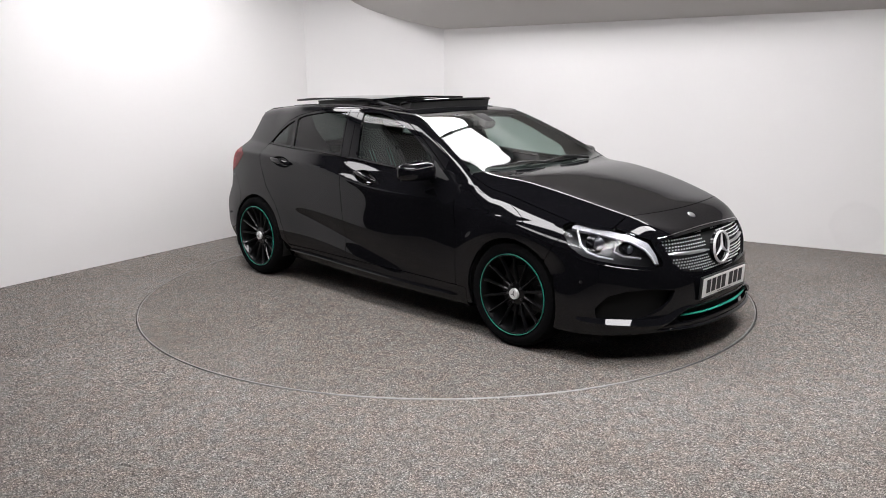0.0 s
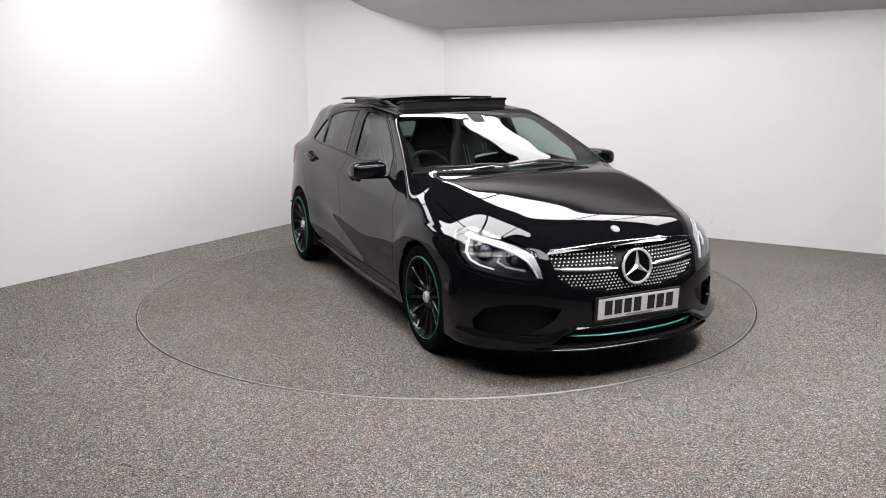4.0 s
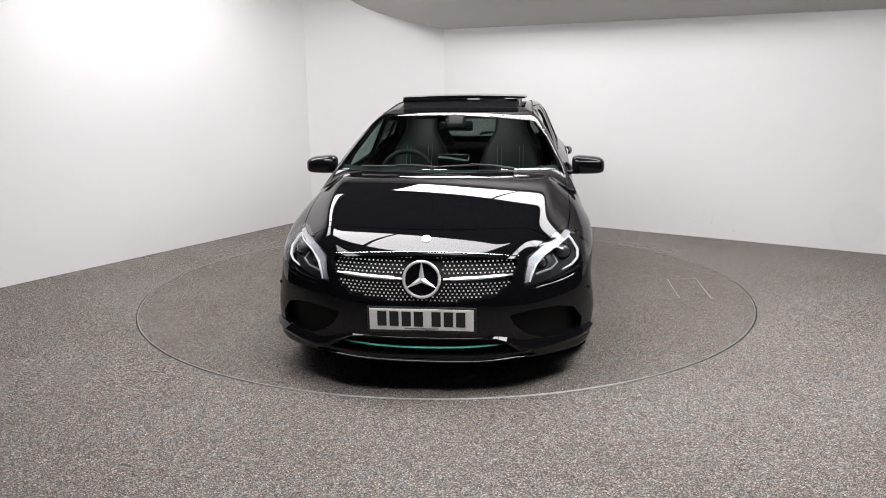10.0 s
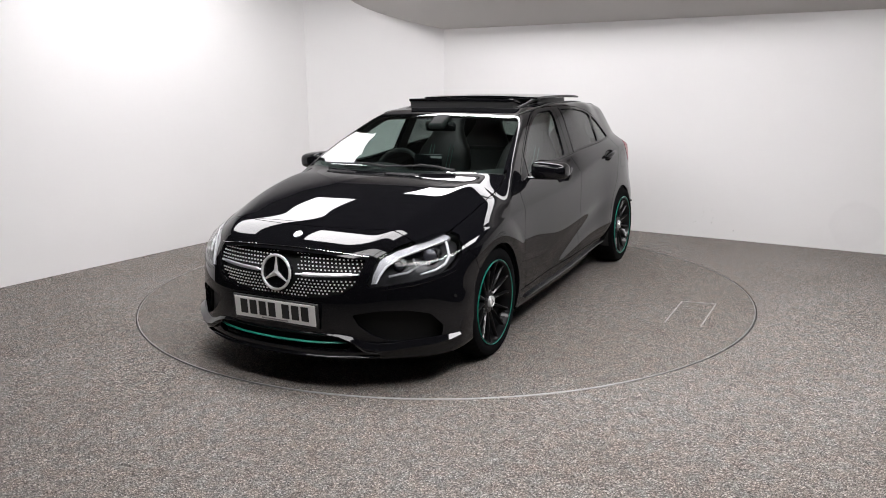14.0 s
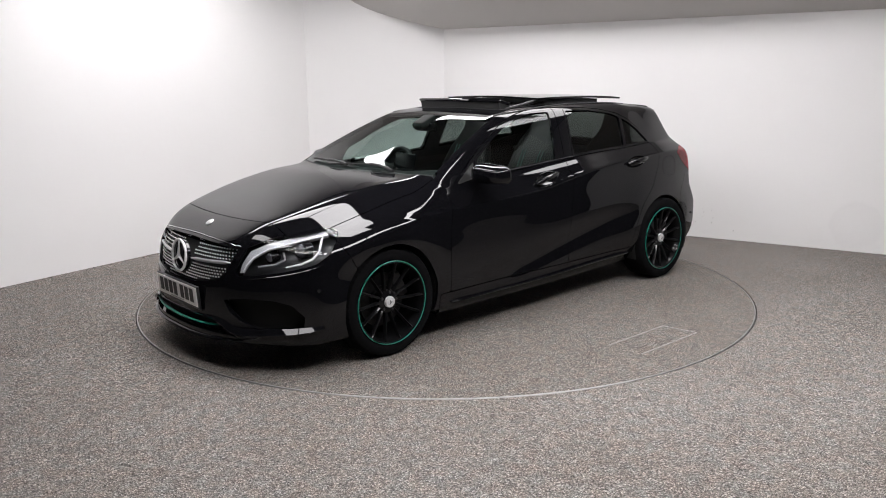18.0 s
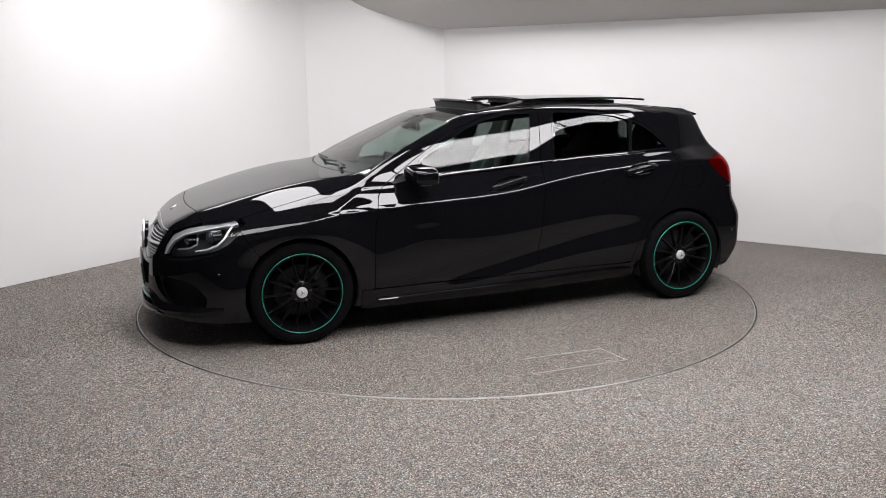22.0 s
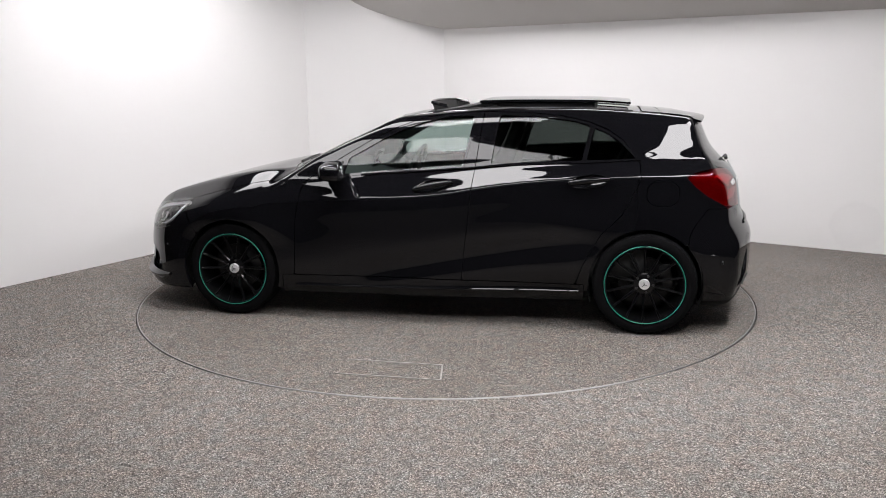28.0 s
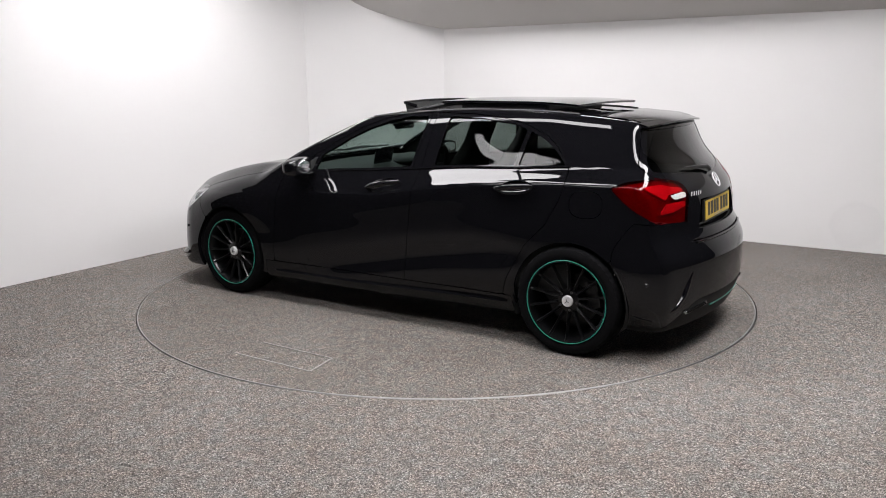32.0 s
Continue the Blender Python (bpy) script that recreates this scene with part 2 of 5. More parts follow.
UNDER = material("underbody_black", (0.006, 0.006, 0.006), rough=0.8)
RUBBER = material("tyre_rubber", (0.006, 0.006, 0.0065), rough=0.9, spec=0.03, grain=0.15, grain_scale=120)
RIM = material("gloss_black_rim", (0.004, 0.004, 0.0045), rough=0.30, coat=0.45, spec=0.15)
EMBLEM = material("bright_emblem", (0.82, 0.82, 0.83), rough=0.22, metal=0.35)
INTAKE_BLACK = material("intake_black", (0.005, 0.005, 0.005), rough=0.6, spec=0.2, grain=0.1, grain_scale=200)
GREEN = material("green_rim_line", (0.010, 0.23, 0.165), rough=0.35)
CHROME = material("chrome", (0.80, 0.80, 0.81), rough=0.10, metal=1.0)
SATIN = material("satin_silver", (0.62, 0.62, 0.63), rough=0.28, metal=1.0)


def glass_material(name, tint, rough=0.0):
    """Thin tinted car glass: see-through, with a mirror-like face that grows with the angle."""
    m = bpy.data.materials.new(name)
    m.use_nodes = True
    nt = m.node_tree
    nt.nodes.clear()
    out = nt.nodes.new("ShaderNodeOutputMaterial")
    clear = nt.nodes.new("ShaderNodeBsdfTransparent")
    clear.inputs["Color"].default_value = (*tint, 1)
    gloss = nt.nodes.new("ShaderNodeBsdfGlossy")
    gloss.inputs["Roughness"].default_value = rough
    face = nt.nodes.new("ShaderNodeLayerWeight")
    face.inputs["Blend"].default_value = 0.5
    power = nt.nodes.new("ShaderNodeMath")
    power.operation = "POWER"
    power.inputs[1].default_value = 4.0
    nt.links.new(face.outputs["Facing"], power.inputs[0])
    fres = nt.nodes.new("ShaderNodeMath")
    fres.operation = "MULTIPLY_ADD"
    fres.inputs[1].default_value, fres.inputs[2].default_value = 0.92, 0.031
    nt.links.new(power.outputs["Value"], fres.inputs[0])
    mix = nt.nodes.new("ShaderNodeMixShader")
    nt.links.new(fres.outputs["Value"], mix.inputs["Fac"])
    nt.links.new(clear.outputs["BSDF"], mix.inputs[1])
    nt.links.new(gloss.outputs["BSDF"], mix.inputs[2])
    nt.links.new(mix.outputs["Shader"], out.inputs["Surface"])
    return m


SATIN_DARK = material("dark_metal", (0.10, 0.10, 0.105), rough=0.35, metal=1.0)
DISC = material("brake_steel", (0.035, 0.035, 0.036), rough=0.45, metal=1.0, grain=0.2, grain_scale=60)
STUD = material("bright_studs", (0.88, 0.88, 0.89), rough=0.35, metal=0.1)
PLATE_WHITE = material("white_plate", (0.80, 0.80, 0.78), rough=0.45, grain=0.03, grain_scale=25)
PLATE_YELLOW = material("yellow_plate", (0.62, 0.42, 0.04), rough=0.45, grain=0.03, grain_scale=25)
PLATE_INK = material("plate_black", (0.012, 0.012, 0.012), rough=0.5)
PLATE_GREY = material("plate_grey", (0.30, 0.30, 0.30), rough=0.6)
LAMP_DARK = material("lamp_bowl", (0.045, 0.045, 0.048), rough=0.3)
LAMP_BLACK = material("lamp_black", (0.008, 0.008, 0.009), rough=0.2)
LAMP_SILVER = material("lamp_silver", (0.46, 0.46, 0.48), rough=0.3, metal=0.3, coat=0.4, grain=0.35, grain_scale=220, bump=0.6, bump_scale=160)
LAMP_WHITE = material("lamp_white", (0.82, 0.83, 0.85), rough=0.25)
PROJECTOR = material("projector_glass", (0.05, 0.05, 0.06), rough=0.03, coat=1.0)
TAIL_DARK = material("tail_bowl", (0.20, 0.025, 0.035), rough=0.35, grain=0.3, grain_scale=70)
REVERSE = material("reversing_lens", (0.50, 0.46, 0.46), rough=0.3, coat=0.4, grain=0.3, grain_scale=150)
TAIL_BRIGHT = material("tail_bright", (0.90, 0.42, 0.44), rough=0.3, grain=0.15, grain_scale=120)
NET = material("deflector_mesh", (0.02, 0.02, 0.02), rough=0.7)
MIRROR = material("mirror_silver", (0.85, 0.85, 0.86), rough=0.01, metal=1.0)
CABIN = material("cabin_grey", (0.014, 0.0145, 0.015), rough=0.7, grain=0.15, grain_scale=90, bump=0.1, bump_scale=400)
LEATHER = material("black_leather", (0.007, 0.007, 0.0075), rough=0.5, grain=0.15, grain_scale=60, bump=0.15, bump_scale=300)
STITCH = material("pale_green_thread", (0.13, 0.25, 0.22), rough=0.7)
SCUFF = material("grey_scuff", (0.55, 0.54, 0.53), rough=0.9)
def patch_material(name, middle, radius):
    """A thin grey film that fades out from a ring-like middle."""
    m = material(name, (0.50, 0.49, 0.48), rough=0.9, spec=0.1)
    nt = m.node_tree
    geo = nt.nodes.new("ShaderNodeNewGeometry")
    away = nt.nodes.new("ShaderNodeVectorMath")
    away.operation = "DISTANCE"
    away.inputs[1].default_value = middle
    nt.links.new(geo.outputs["Position"], away.inputs[0])
    fade = nt.nodes.new("ShaderNodeValToRGB")
    stops = fade.color_ramp.elements
    stops[0].position, stops[0].color = 0.0, (0.004, 0.004, 0.004, 1)
    stops[1].position, stops[1].color = 1.0, (0.0, 0.0, 0.0, 1)
    stops.new(0.62).color = (0.012, 0.012, 0.012, 1)
    stops.new(0.82).color = (0.020, 0.020, 0.020, 1)
    scale = nt.nodes.new("ShaderNodeMath")
    scale.operation = "DIVIDE"
    scale.inputs[1].default_value = radius
    nt.links.new(away.outputs["Value"], scale.inputs[0])
    nt.links.new(scale.outputs["Value"], fade.inputs["Fac"])
    nt.links.new(fade.outputs["Color"], nt.nodes["Principled BSDF"].inputs["Alpha"])
    return m


WALL_PATCH = patch_material("wall_patch", room(0.0, -2.49, 0.235), 0.235)
CHALK = material("seam_grey", (0.28, 0.268, 0.25), rough=0.9, grain=0.35, grain_scale=30)
GLASS = glass_material("clear_glass", (0.56, 0.65, 0.62))
DARK_GLASS = glass_material("privacy_glass", (0.21, 0.235, 0.225))
LENS = glass_material("lamp_lens", (0.93, 0.94, 0.95))
TAIL_LENS = glass_material("red_lens", (0.55, 0.042, 0.075), 0.02)


# ---- mesh helpers ----
def mesh_object(name, verts, faces, mat, parent=None, label="", smooth=True, normals=None):
    me = bpy.data.meshes.new(name)
    me.from_pydata([tuple(map(float, v)) for v in verts], [], [tuple(int(i) for i in f) for f in faces])
    if mat is not None:
        me.materials.append(mat)
    if smooth:
        me.polygons.foreach_set("use_smooth", [True] * len(me.polygons))
    me.update()
    if normals is not None:
        me.normals_split_custom_set_from_vertices([tuple(map(float, n)) for n in normals])
    ob = new(name, me)
    ob.parent = parent
    if label:
        ob["label"] = label
    return ob


def part(name, bm, mat, parent, label="", smooth=True, angle=35):
    """Links a bmesh as one mesh object under a thing or under a part."""
    me = bpy.data.meshes.new(name)
    bmesh.ops.recalc_face_normals(bm, faces=bm.faces[:])
    if smooth:
        for f in bm.faces:
            f.smooth = True
        for e in bm.edges:
            if len(e.link_faces) == 2 and e.calc_face_angle(0) > radians(angle):
                e.smooth = False
    bm.to_mesh(me)
    bm.free()
    me.materials.append(mat)
    ob = new(name, me)
    ob.parent = parent
    if label:
        ob["label"] = label
    return ob


def box(bm, size, at=(0, 0, 0), turn=(0, 0, 0), bevel=0.0, segments=2):
    m = pose(*at, *turn) @ Matrix.Diagonal((*size, 1))
    made = bmesh.ops.create_cube(bm, size=1, matrix=m)["verts"]
    if bevel:
        edges = list({e for v in made for e in v.link_edges})
        bmesh.ops.bevel(bm, geom=edges, offset=bevel, segments=segments, affect="EDGES", profile=0.5)
    return bm


def rod(bm, a, b, r1, r2=None, sides=12, caps=True):
    a, b = Vector(a), Vector(b)
    d = b - a
    m = Matrix.Translation((a + b) / 2) @ d.to_track_quat("Z", "Y").to_matrix().to_4x4()
    bmesh.ops.create_cone(bm, cap_ends=caps, segments=sides, radius1=r1, radius2=r1 if r2 is None else r2, depth=d.length, matrix=m)
    return bm


def tube(points, radius, sides=8, closed=False, flat=1.0):
    """A bmesh tube along points; flat squeezes it along its local z."""
    bm = bmesh.new()
    pts = [Vector(p) for p in points]
    n, rings = len(pts), []
    for i, p in enumerate(pts):
        a = pts[(i - 1) % n] if closed or i else p
        b = pts[(i + 1) % n] if closed or i < n - 1 else p
        t = (b - a).normalized()
        up = Vector((0, 0, 1)) if abs(t.z) < 0.95 else Vector((1, 0, 0))
        s = t.cross(up).normalized()
        w = s.cross(t).normalized()
        r = radius[i] if isinstance(radius, (list, tuple)) else radius
        rings.append([bm.verts.new(p + s * math.cos(2 * math.pi * k / sides) * r + w * math.sin(2 * math.pi * k / sides) * r * flat) for k in range(sides)])
    for i in range(n if closed else n - 1):
        q, w = rings[i], rings[(i + 1) % n]
        for k in range(sides):
            bm.faces.new((q[k], q[(k + 1) % sides], w[(k + 1) % sides], w[k]))
    if not closed:
        bm.faces.new(rings[0])
        bm.faces.new(rings[-1][::-1])
    return bm


def lathe(profile, sides=64):
    """A bmesh turned round the y axis from (radius, y) pairs."""
    bm = bmesh.new()
    rings = []
    for k in range(sides):
        a = 2 * math.pi * k / sides
        rings.append([bm.verts.new((r * math.cos(a), h, r * math.sin(a))) for r, h in profile])
    for k in range(sides):
        q, w = rings[k], rings[(k + 1) % sides]
        for i in range(len(profile) - 1):
            bm.faces.new((q[i], q[i + 1], w[i + 1], w[i]))
    bmesh.ops.remove_doubles(bm, verts=bm.verts[:], dist=1e-5)
    return bm


def slab(points, z0, z1):
    """A bmesh prism over a plan outline of (x, y) points."""
    bm = bmesh.new()
    lo = [bm.verts.new((p[0], p[1], z0)) for p in points]
    hi = [bm.verts.new((p[0], p[1], z1)) for p in points]
    n = len(points)
    bm.faces.new(hi)
    bm.faces.new(lo[::-1])
    for i in range(n):
        bm.faces.new((lo[i], lo[(i + 1) % n], hi[(i + 1) % n], hi[i]))
    return bm


# ---- the room ----
def ceiling_height(u):
    return float(CEILING_PROFILE(u))


def build_room():
    u_near, v_right = 9.2, -4.6
    # the floor: one carpet sheet with a round opening for the turntable
    bm = bmesh.new()
    n = 160
    inner = [bm.verts.new((math.cos(2 * math.pi * k / n) * (TABLE_R + 0.007), math.sin(2 * math.pi * k / n) * (TABLE_R + 0.007), 0)) for k in range(n)]
    outer = [bm.verts.new((math.cos(2 * math.pi * k / n) * 14, math.sin(2 * math.pi * k / n) * 14, 0)) for k in range(n)]
    low = [bm.verts.new((v.co.x, v.co.y, -0.03)) for v in inner]
    for k in range(n):
        j = (k + 1) % n
        bm.faces.new((inner[k], outer[k], outer[j], inner[j]))
        bm.faces.new((low[k], inner[k], inner[j], low[j]))
    tagged(part("floor", bm, CARPET, None, smooth=False), "flecked grey carpet floor round a turntable", "floor", kind="structure")
    bm = slab([(math.cos(2 * math.pi * k / 96) * (TABLE_R + 0.05), math.sin(2 * math.pi * k / 96) * (TABLE_R + 0.05)) for k in range(96)], -0.06, -0.03)
    tagged(part("floor_pit", bm, UNDER, None, smooth=False), "dark pit below the turntable", "floor", kind="structure")

    # walls: thick prisms whose tops follow the sloping ceiling
    def wall(name, a, b, mat, label, thick=0.15):
        bm = bmesh.new()
        steps = 24
        a, b = Vector(a), Vector(b)
        mid = room(3.5, -0.8).to_2d()
        pa, pb = room(*a).to_2d(), room(*b).to_2d()
        nrm = Vector(((pb - pa).y, -(pb - pa).x)).normalized()
        if nrm.dot(mid - pa) > 0:
            nrm = -nrm
        cols = []
        for i in range(steps + 1):
            s = i / steps
            u = a.x + (b.x - a.x) * s
            p = pa.lerp(pb, s)
            q = p + nrm * thick
            h = ceiling_height(max(u, 0)) + 0.02
            cols.append([bm.verts.new((p.x, p.y, -0.02)), bm.verts.new((p.x, p.y, h)), bm.verts.new((q.x, q.y, h)), bm.verts.new((q.x, q.y, -0.02))])
        for c, d in zip(cols, cols[1:]):
            for k in range(4):
                bm.faces.new((c[k], c[(k + 1) % 4], d[(k + 1) % 4], d[k]))
        bm.faces.new(cols[0])
        bm.faces.new(cols[-1][::-1])
        tagged(part(name, bm, mat, None, smooth=False), label, "wall", kind="structure")

    c = CHAMFER
    wall("wall_north", (0, V1 - c), (0, v_right), WALL, "plain white painted studio wall")
    wall("wall_corner", (c, V1), (0, V1 - c), WALL, "white painted wall across the room's corner")
    wall("wall_west", (LIT_U, V1), (c, V1), WALL, "bright white painted studio wall beside the lights")
    # unseen walls, near black to cut bounce light and darken the car's reflections
    wall("wall_west_far", (u_near, V1), (LIT_U, V1), DARK_WALL, "unseen dark wall beyond the white studio bay")
    wall("wall_south", (u_near, v_right), (u_near, V1), DARK_WALL, "unseen dark wall behind the camera")
    wall("wall_east", (0, v_right), (u_near, v_right), DARK_WALL, "unseen dark wall opposite the white bay")

    # the ceiling: a pale soffit that rises from the far wall, then a dark level sheet
    def sheet(name, us, mat, label):
        bm = bmesh.new()
        rows = []
        for u in us:
            h = ceiling_height(max(u, 0))
            rows.append([bm.verts.new(room(u, v, h + dz)) for v, dz in ((v_right - 0.2, 0), (V1 + 0.2, 0), (V1 + 0.2, 0.06), (v_right - 0.2, 0.06))])
        for c0, c1 in zip(rows, rows[1:]):
            for k in range(4):
                bm.faces.new((c0[k], c0[(k + 1) % 4], c1[(k + 1) % 4], c1[k]))
        bm.faces.new(rows[0])
        bm.faces.new(rows[-1][::-1])
        tagged(part(name, bm, mat, None, angle=50), label, "ceiling", kind="structure")

    sheet("ceiling", [-0.2, 0.0] + [0.05 * k for k in range(1, 23)], CEILING, "pale grey sloping soffit along the far wall")
    sheet("ceiling_dark", [SOFFIT_U + 0.004 + 0.05 * k for k in range(16)] + [2.2, 4, 6, 8, u_near + 0.2], DARK_CEILING, "dark flat ceiling above the panel lights")


def build_marks():
    """Scuffs on the far wall, a round patch, and crumbs along the foot of the left wall."""
    rng = random.Random(4)

    def flecks(name, places, mat, label, category):
        bm = bmesh.new()
        for p, across, up, size in places:
            k = rng.randint(5, 7)
            ring = []
            for i in range(k):
                a = 2 * math.pi * i / k
                r = size * rng.uniform(0.5, 1.2)
                ring.append(p + across * math.cos(a) * r + up * math.sin(a) * r * 1.4)
            n = across.cross(up).normalized() * 0.002
            lo, hi = [bm.verts.new(q) for q in ring], [bm.verts.new(q + n) for q in ring]
            bm.faces.new(hi)
            for i in range(k):
                bm.faces.new((lo[i], lo[(i + 1) % k], hi[(i + 1) % k], hi[i]))
        tagged(part(name, bm, mat, None, smooth=False), label, category, kind="stuff")

    up = Vector((0, 0, 1))
    places = [(room(0.0, v, z), -V, up, rng.uniform(0.003, 0.008)) for v, z in ((-1.132, 0.282), (-1.219, 0.287), (-1.222, 0.270), (-1.144, 0.205), (-1.054, 0.144), (-1.075, 0.150), (-1.230, 0.152), (-1.240, 0.200), (-1.438, 0.092), (-0.954, 0.133), (-1.150, 0.250))]
    flecks("wall_scuffs", places, SCUFF, "small grey scuff marks on the white wall", "scuff")
    # a faint round grey patch low on the far wall
    bm = bmesh.new()
    ring = [bm.verts.new(room(0.002, -2.49 + 0.26 * math.cos(2 * math.pi * k / 40), 0.235 + 0.235 * math.sin(2 * math.pi * k / 40))) for k in range(40)]
    bm.faces.new(ring)
    bmesh.ops.solidify(bm, geom=bm.faces[:], thickness=0.001)
    tagged(part("wall_patch", bm, WALL_PATCH, None, smooth=False), "faint grey round patch on the white wall", "smudge", kind="stuff")
    places = [(room(u, V1 - 0.012 - rng.uniform(0, 0.03), 0.002), U, V, rng.uniform(0.006, 0.014)) for u in (1.9, 2.35, 2.4, 2.9, 3.3, 3.36, 3.42, 3.9, 4.3, 4.5)]
    flecks("floor_crumbs", places, UNDER, "dark crumbs on the carpet along the wall", "crumbs")


def build_lights():
    """Flat panels, laid end to end in four runs round the turntable under the ceiling."""
    def one(u, v, along_v, long=1.19):
        top = tagged(new("ceiling_light"), "bright white flat panel light on the ceiling", "ceiling light", group="panel lights over the turntable")
        turn = Matrix.Rotation(TURN_U, 4, "Z")
        top.matrix_world = Matrix.Translation(room(u, v, RING_Z)) @ turn
        su, sv = (0.59, long) if along_v else (long, 0.59)
        bm = bmesh.new()
        box(bm, (su - 0.03, sv - 0.03, 0.012), (0, 0, -0.004))
        part("diffuser", bm, PANEL_DIM if u > 5.5 or v > 1.5 or (u < 1.6 and v < 0) else PANEL_STRONG if v < -2.5 else PANEL, top, smooth=False)
        bm = bmesh.new()
        box(bm, (su, 0.014, 0.03), (0, sv / 2 - 0.007, 0.006))
        box(bm, (su, 0.014, 0.03), (0, -sv / 2 + 0.007, 0.006))
        box(bm, (0.014, sv - 0.028, 0.03), (su / 2 - 0.007, 0, 0.006))
        box(bm, (0.014, sv - 0.028, 0.03), (-su / 2 + 0.007, 0, 0.006))
        box(bm, (su - 0.02, sv - 0.02, 0.006), (0, 0, 0.012))
        part("frame", bm, PANEL_FRAME, top, smooth=False)
        bm = bmesh.new()
        rod(bm, (0, 0, 0.012), (0, 0, 0.06), 0.012, 0.012, 8)
        part("hanger", bm, PANEL_FRAME, top, smooth=False)

    for u, v, along_v in LIGHTS:
        one(u, v, along_v, 1.26 if along_v else 1.18)


def build_turntable():
    table = tagged(new("turntable"), "round carpeted turntable flush with the floor, thin steel rim", "turntable")
    n = 160
    bm = slab([(math.cos(2 * math.pi * k / n) * (TABLE_R - 0.008), math.sin(2 * math.pi * k / n) * (TABLE_R - 0.008)) for k in range(n)], -0.028, 0.0)
    part("deck", bm, TABLE_CARPET, table, smooth=False)
    bm = bmesh.new()
    prof = [(TABLE_R - 0.008, -0.025), (TABLE_R - 0.008, 0.003), (TABLE_R - 0.003, 0.003), (TABLE_R, 0.0), (TABLE_R, -0.025)]
    rings = [[bm.verts.new((r * math.cos(2 * math.pi * k / n), r * math.sin(2 * math.pi * k / n), h)) for r, h in prof] for k in range(n)]
    for k in range(n):
        q, w = rings[k], rings[(k + 1) % n]
        for i in range(len(prof) - 1):
            bm.faces.new((q[i], q[i + 1], w[i + 1], w[i]))
    part("rim", bm, STEEL, table, "thin worn steel edge")
    # the seams of a hatch let into the deck
    x0, x1, y0, y1 = -0.36, 0.225, 1.708, 1.932
    for a, b in (((x0, y1), (x1, y1)), ((x0 + 0.035, y0), (x1, y0)), ((x0, y1), (x0 + 0.035, y0))):
        a, b = Vector(a), Vector(b)
        n = Vector(((b - a).y, -(b - a).x)).normalized() * 0.0045
        bm = slab([a + n, a - n, b - n, b + n], 0.0005, 0.0045)
        part("hatch_seam", bm, CHALK, table, smooth=False)
    return table



# ---- cutting panels out of the skin ----
def clip(pts, faces, g):
    """Keeps the part of a mesh where g (one value a point) is above zero. Returns points, faces and the rim edges that the cut made."""
    pts, faces, g = list(map(tuple, pts)), [tuple(f) for f in faces], list(map(float, g))
    cut, out = {}, []

    def crossing(a, b):
        key = (a, b) if a < b else (b, a)
        if key not in cut:
            s = g[key[0]] / (g[key[0]] - g[key[1]])
            p, q = pts[key[0]], pts[key[1]]
            cut[key] = len(pts)
            pts.append(tuple(p[i] + (q[i] - p[i]) * s for i in range(3)))
            g.append(0.0)
        return cut[key]

    for f in faces:
        inside = [g[i] > 0 for i in f]
        if all(inside):
            out.append(f)
        elif any(inside):
            poly = []
            for k, a in enumerate(f):
                b = f[(k + 1) % len(f)]
                if inside[k]:
                    poly.append(a)
                if inside[k] != inside[(k + 1) % len(f)]:
                    poly.append(crossing(a, b))
            if len(poly) >= 3:
                out.append(tuple(poly))
    used = sorted({i for f in out for i in f})
    where = {o: k for k, o in enumerate(used)}
    return np.array([pts[i] for i in used]).reshape(-1, 3), [tuple(where[i] for i in f) for f in out]


def polygon_field(outline):
    """Signed distance to a 2D polygon, above zero inside."""
    poly = np.array(outline, float)

    def field(a, b):
        q = np.stack([a, b], -1)
        d = np.full(q.shape[:-1], 1e9)
        inside = np.zeros(q.shape[:-1], bool)
        for i in range(len(poly)):
            p0, p1 = poly[i], poly[(i + 1) % len(poly)]
            e, w = p1 - p0, q - p0
            s = np.clip((w @ e) / (e @ e), 0, 1)
            d = np.minimum(d, np.linalg.norm(w - s[..., None] * e, axis=-1))
            c1, c2 = p0[1] <= q[..., 1], p1[1] > q[..., 1]
            side = e[0] * w[..., 1] - e[1] * w[..., 0]
            inside ^= (c1 & c2 & (side > 0)) | (~c1 & ~c2 & (side < 0))
        return np.where(inside, d, -d)
    return field


SKIN_PTS, SKIN_QUADS = skin_grid()


def panel(name, parent, mat, field, label="", lip=0.018, lift=0.0, also=None):
    """A panel of the skin where field(x, y, z), and also the second one, are above zero, with its rim turned in by lip."""
    p = SKIN_PTS
    g = field(p[:, 0], p[:, 1], p[:, 2])
    keep = (g[SKIN_QUADS] > 0).any(1)
    quads = SKIN_QUADS[keep]
    used = np.unique(quads)
    back = np.full(len(p), -1)
    back[used] = np.arange(len(used))
    pts, faces = clip(p[used], back[quads], g[used])
    if also is not None:
        pts, faces = clip(pts, faces, also(pts[:, 0], pts[:, 1], pts[:, 2]))
    return skin_mesh(name, parent, mat, pts, faces, label, lip, lift)


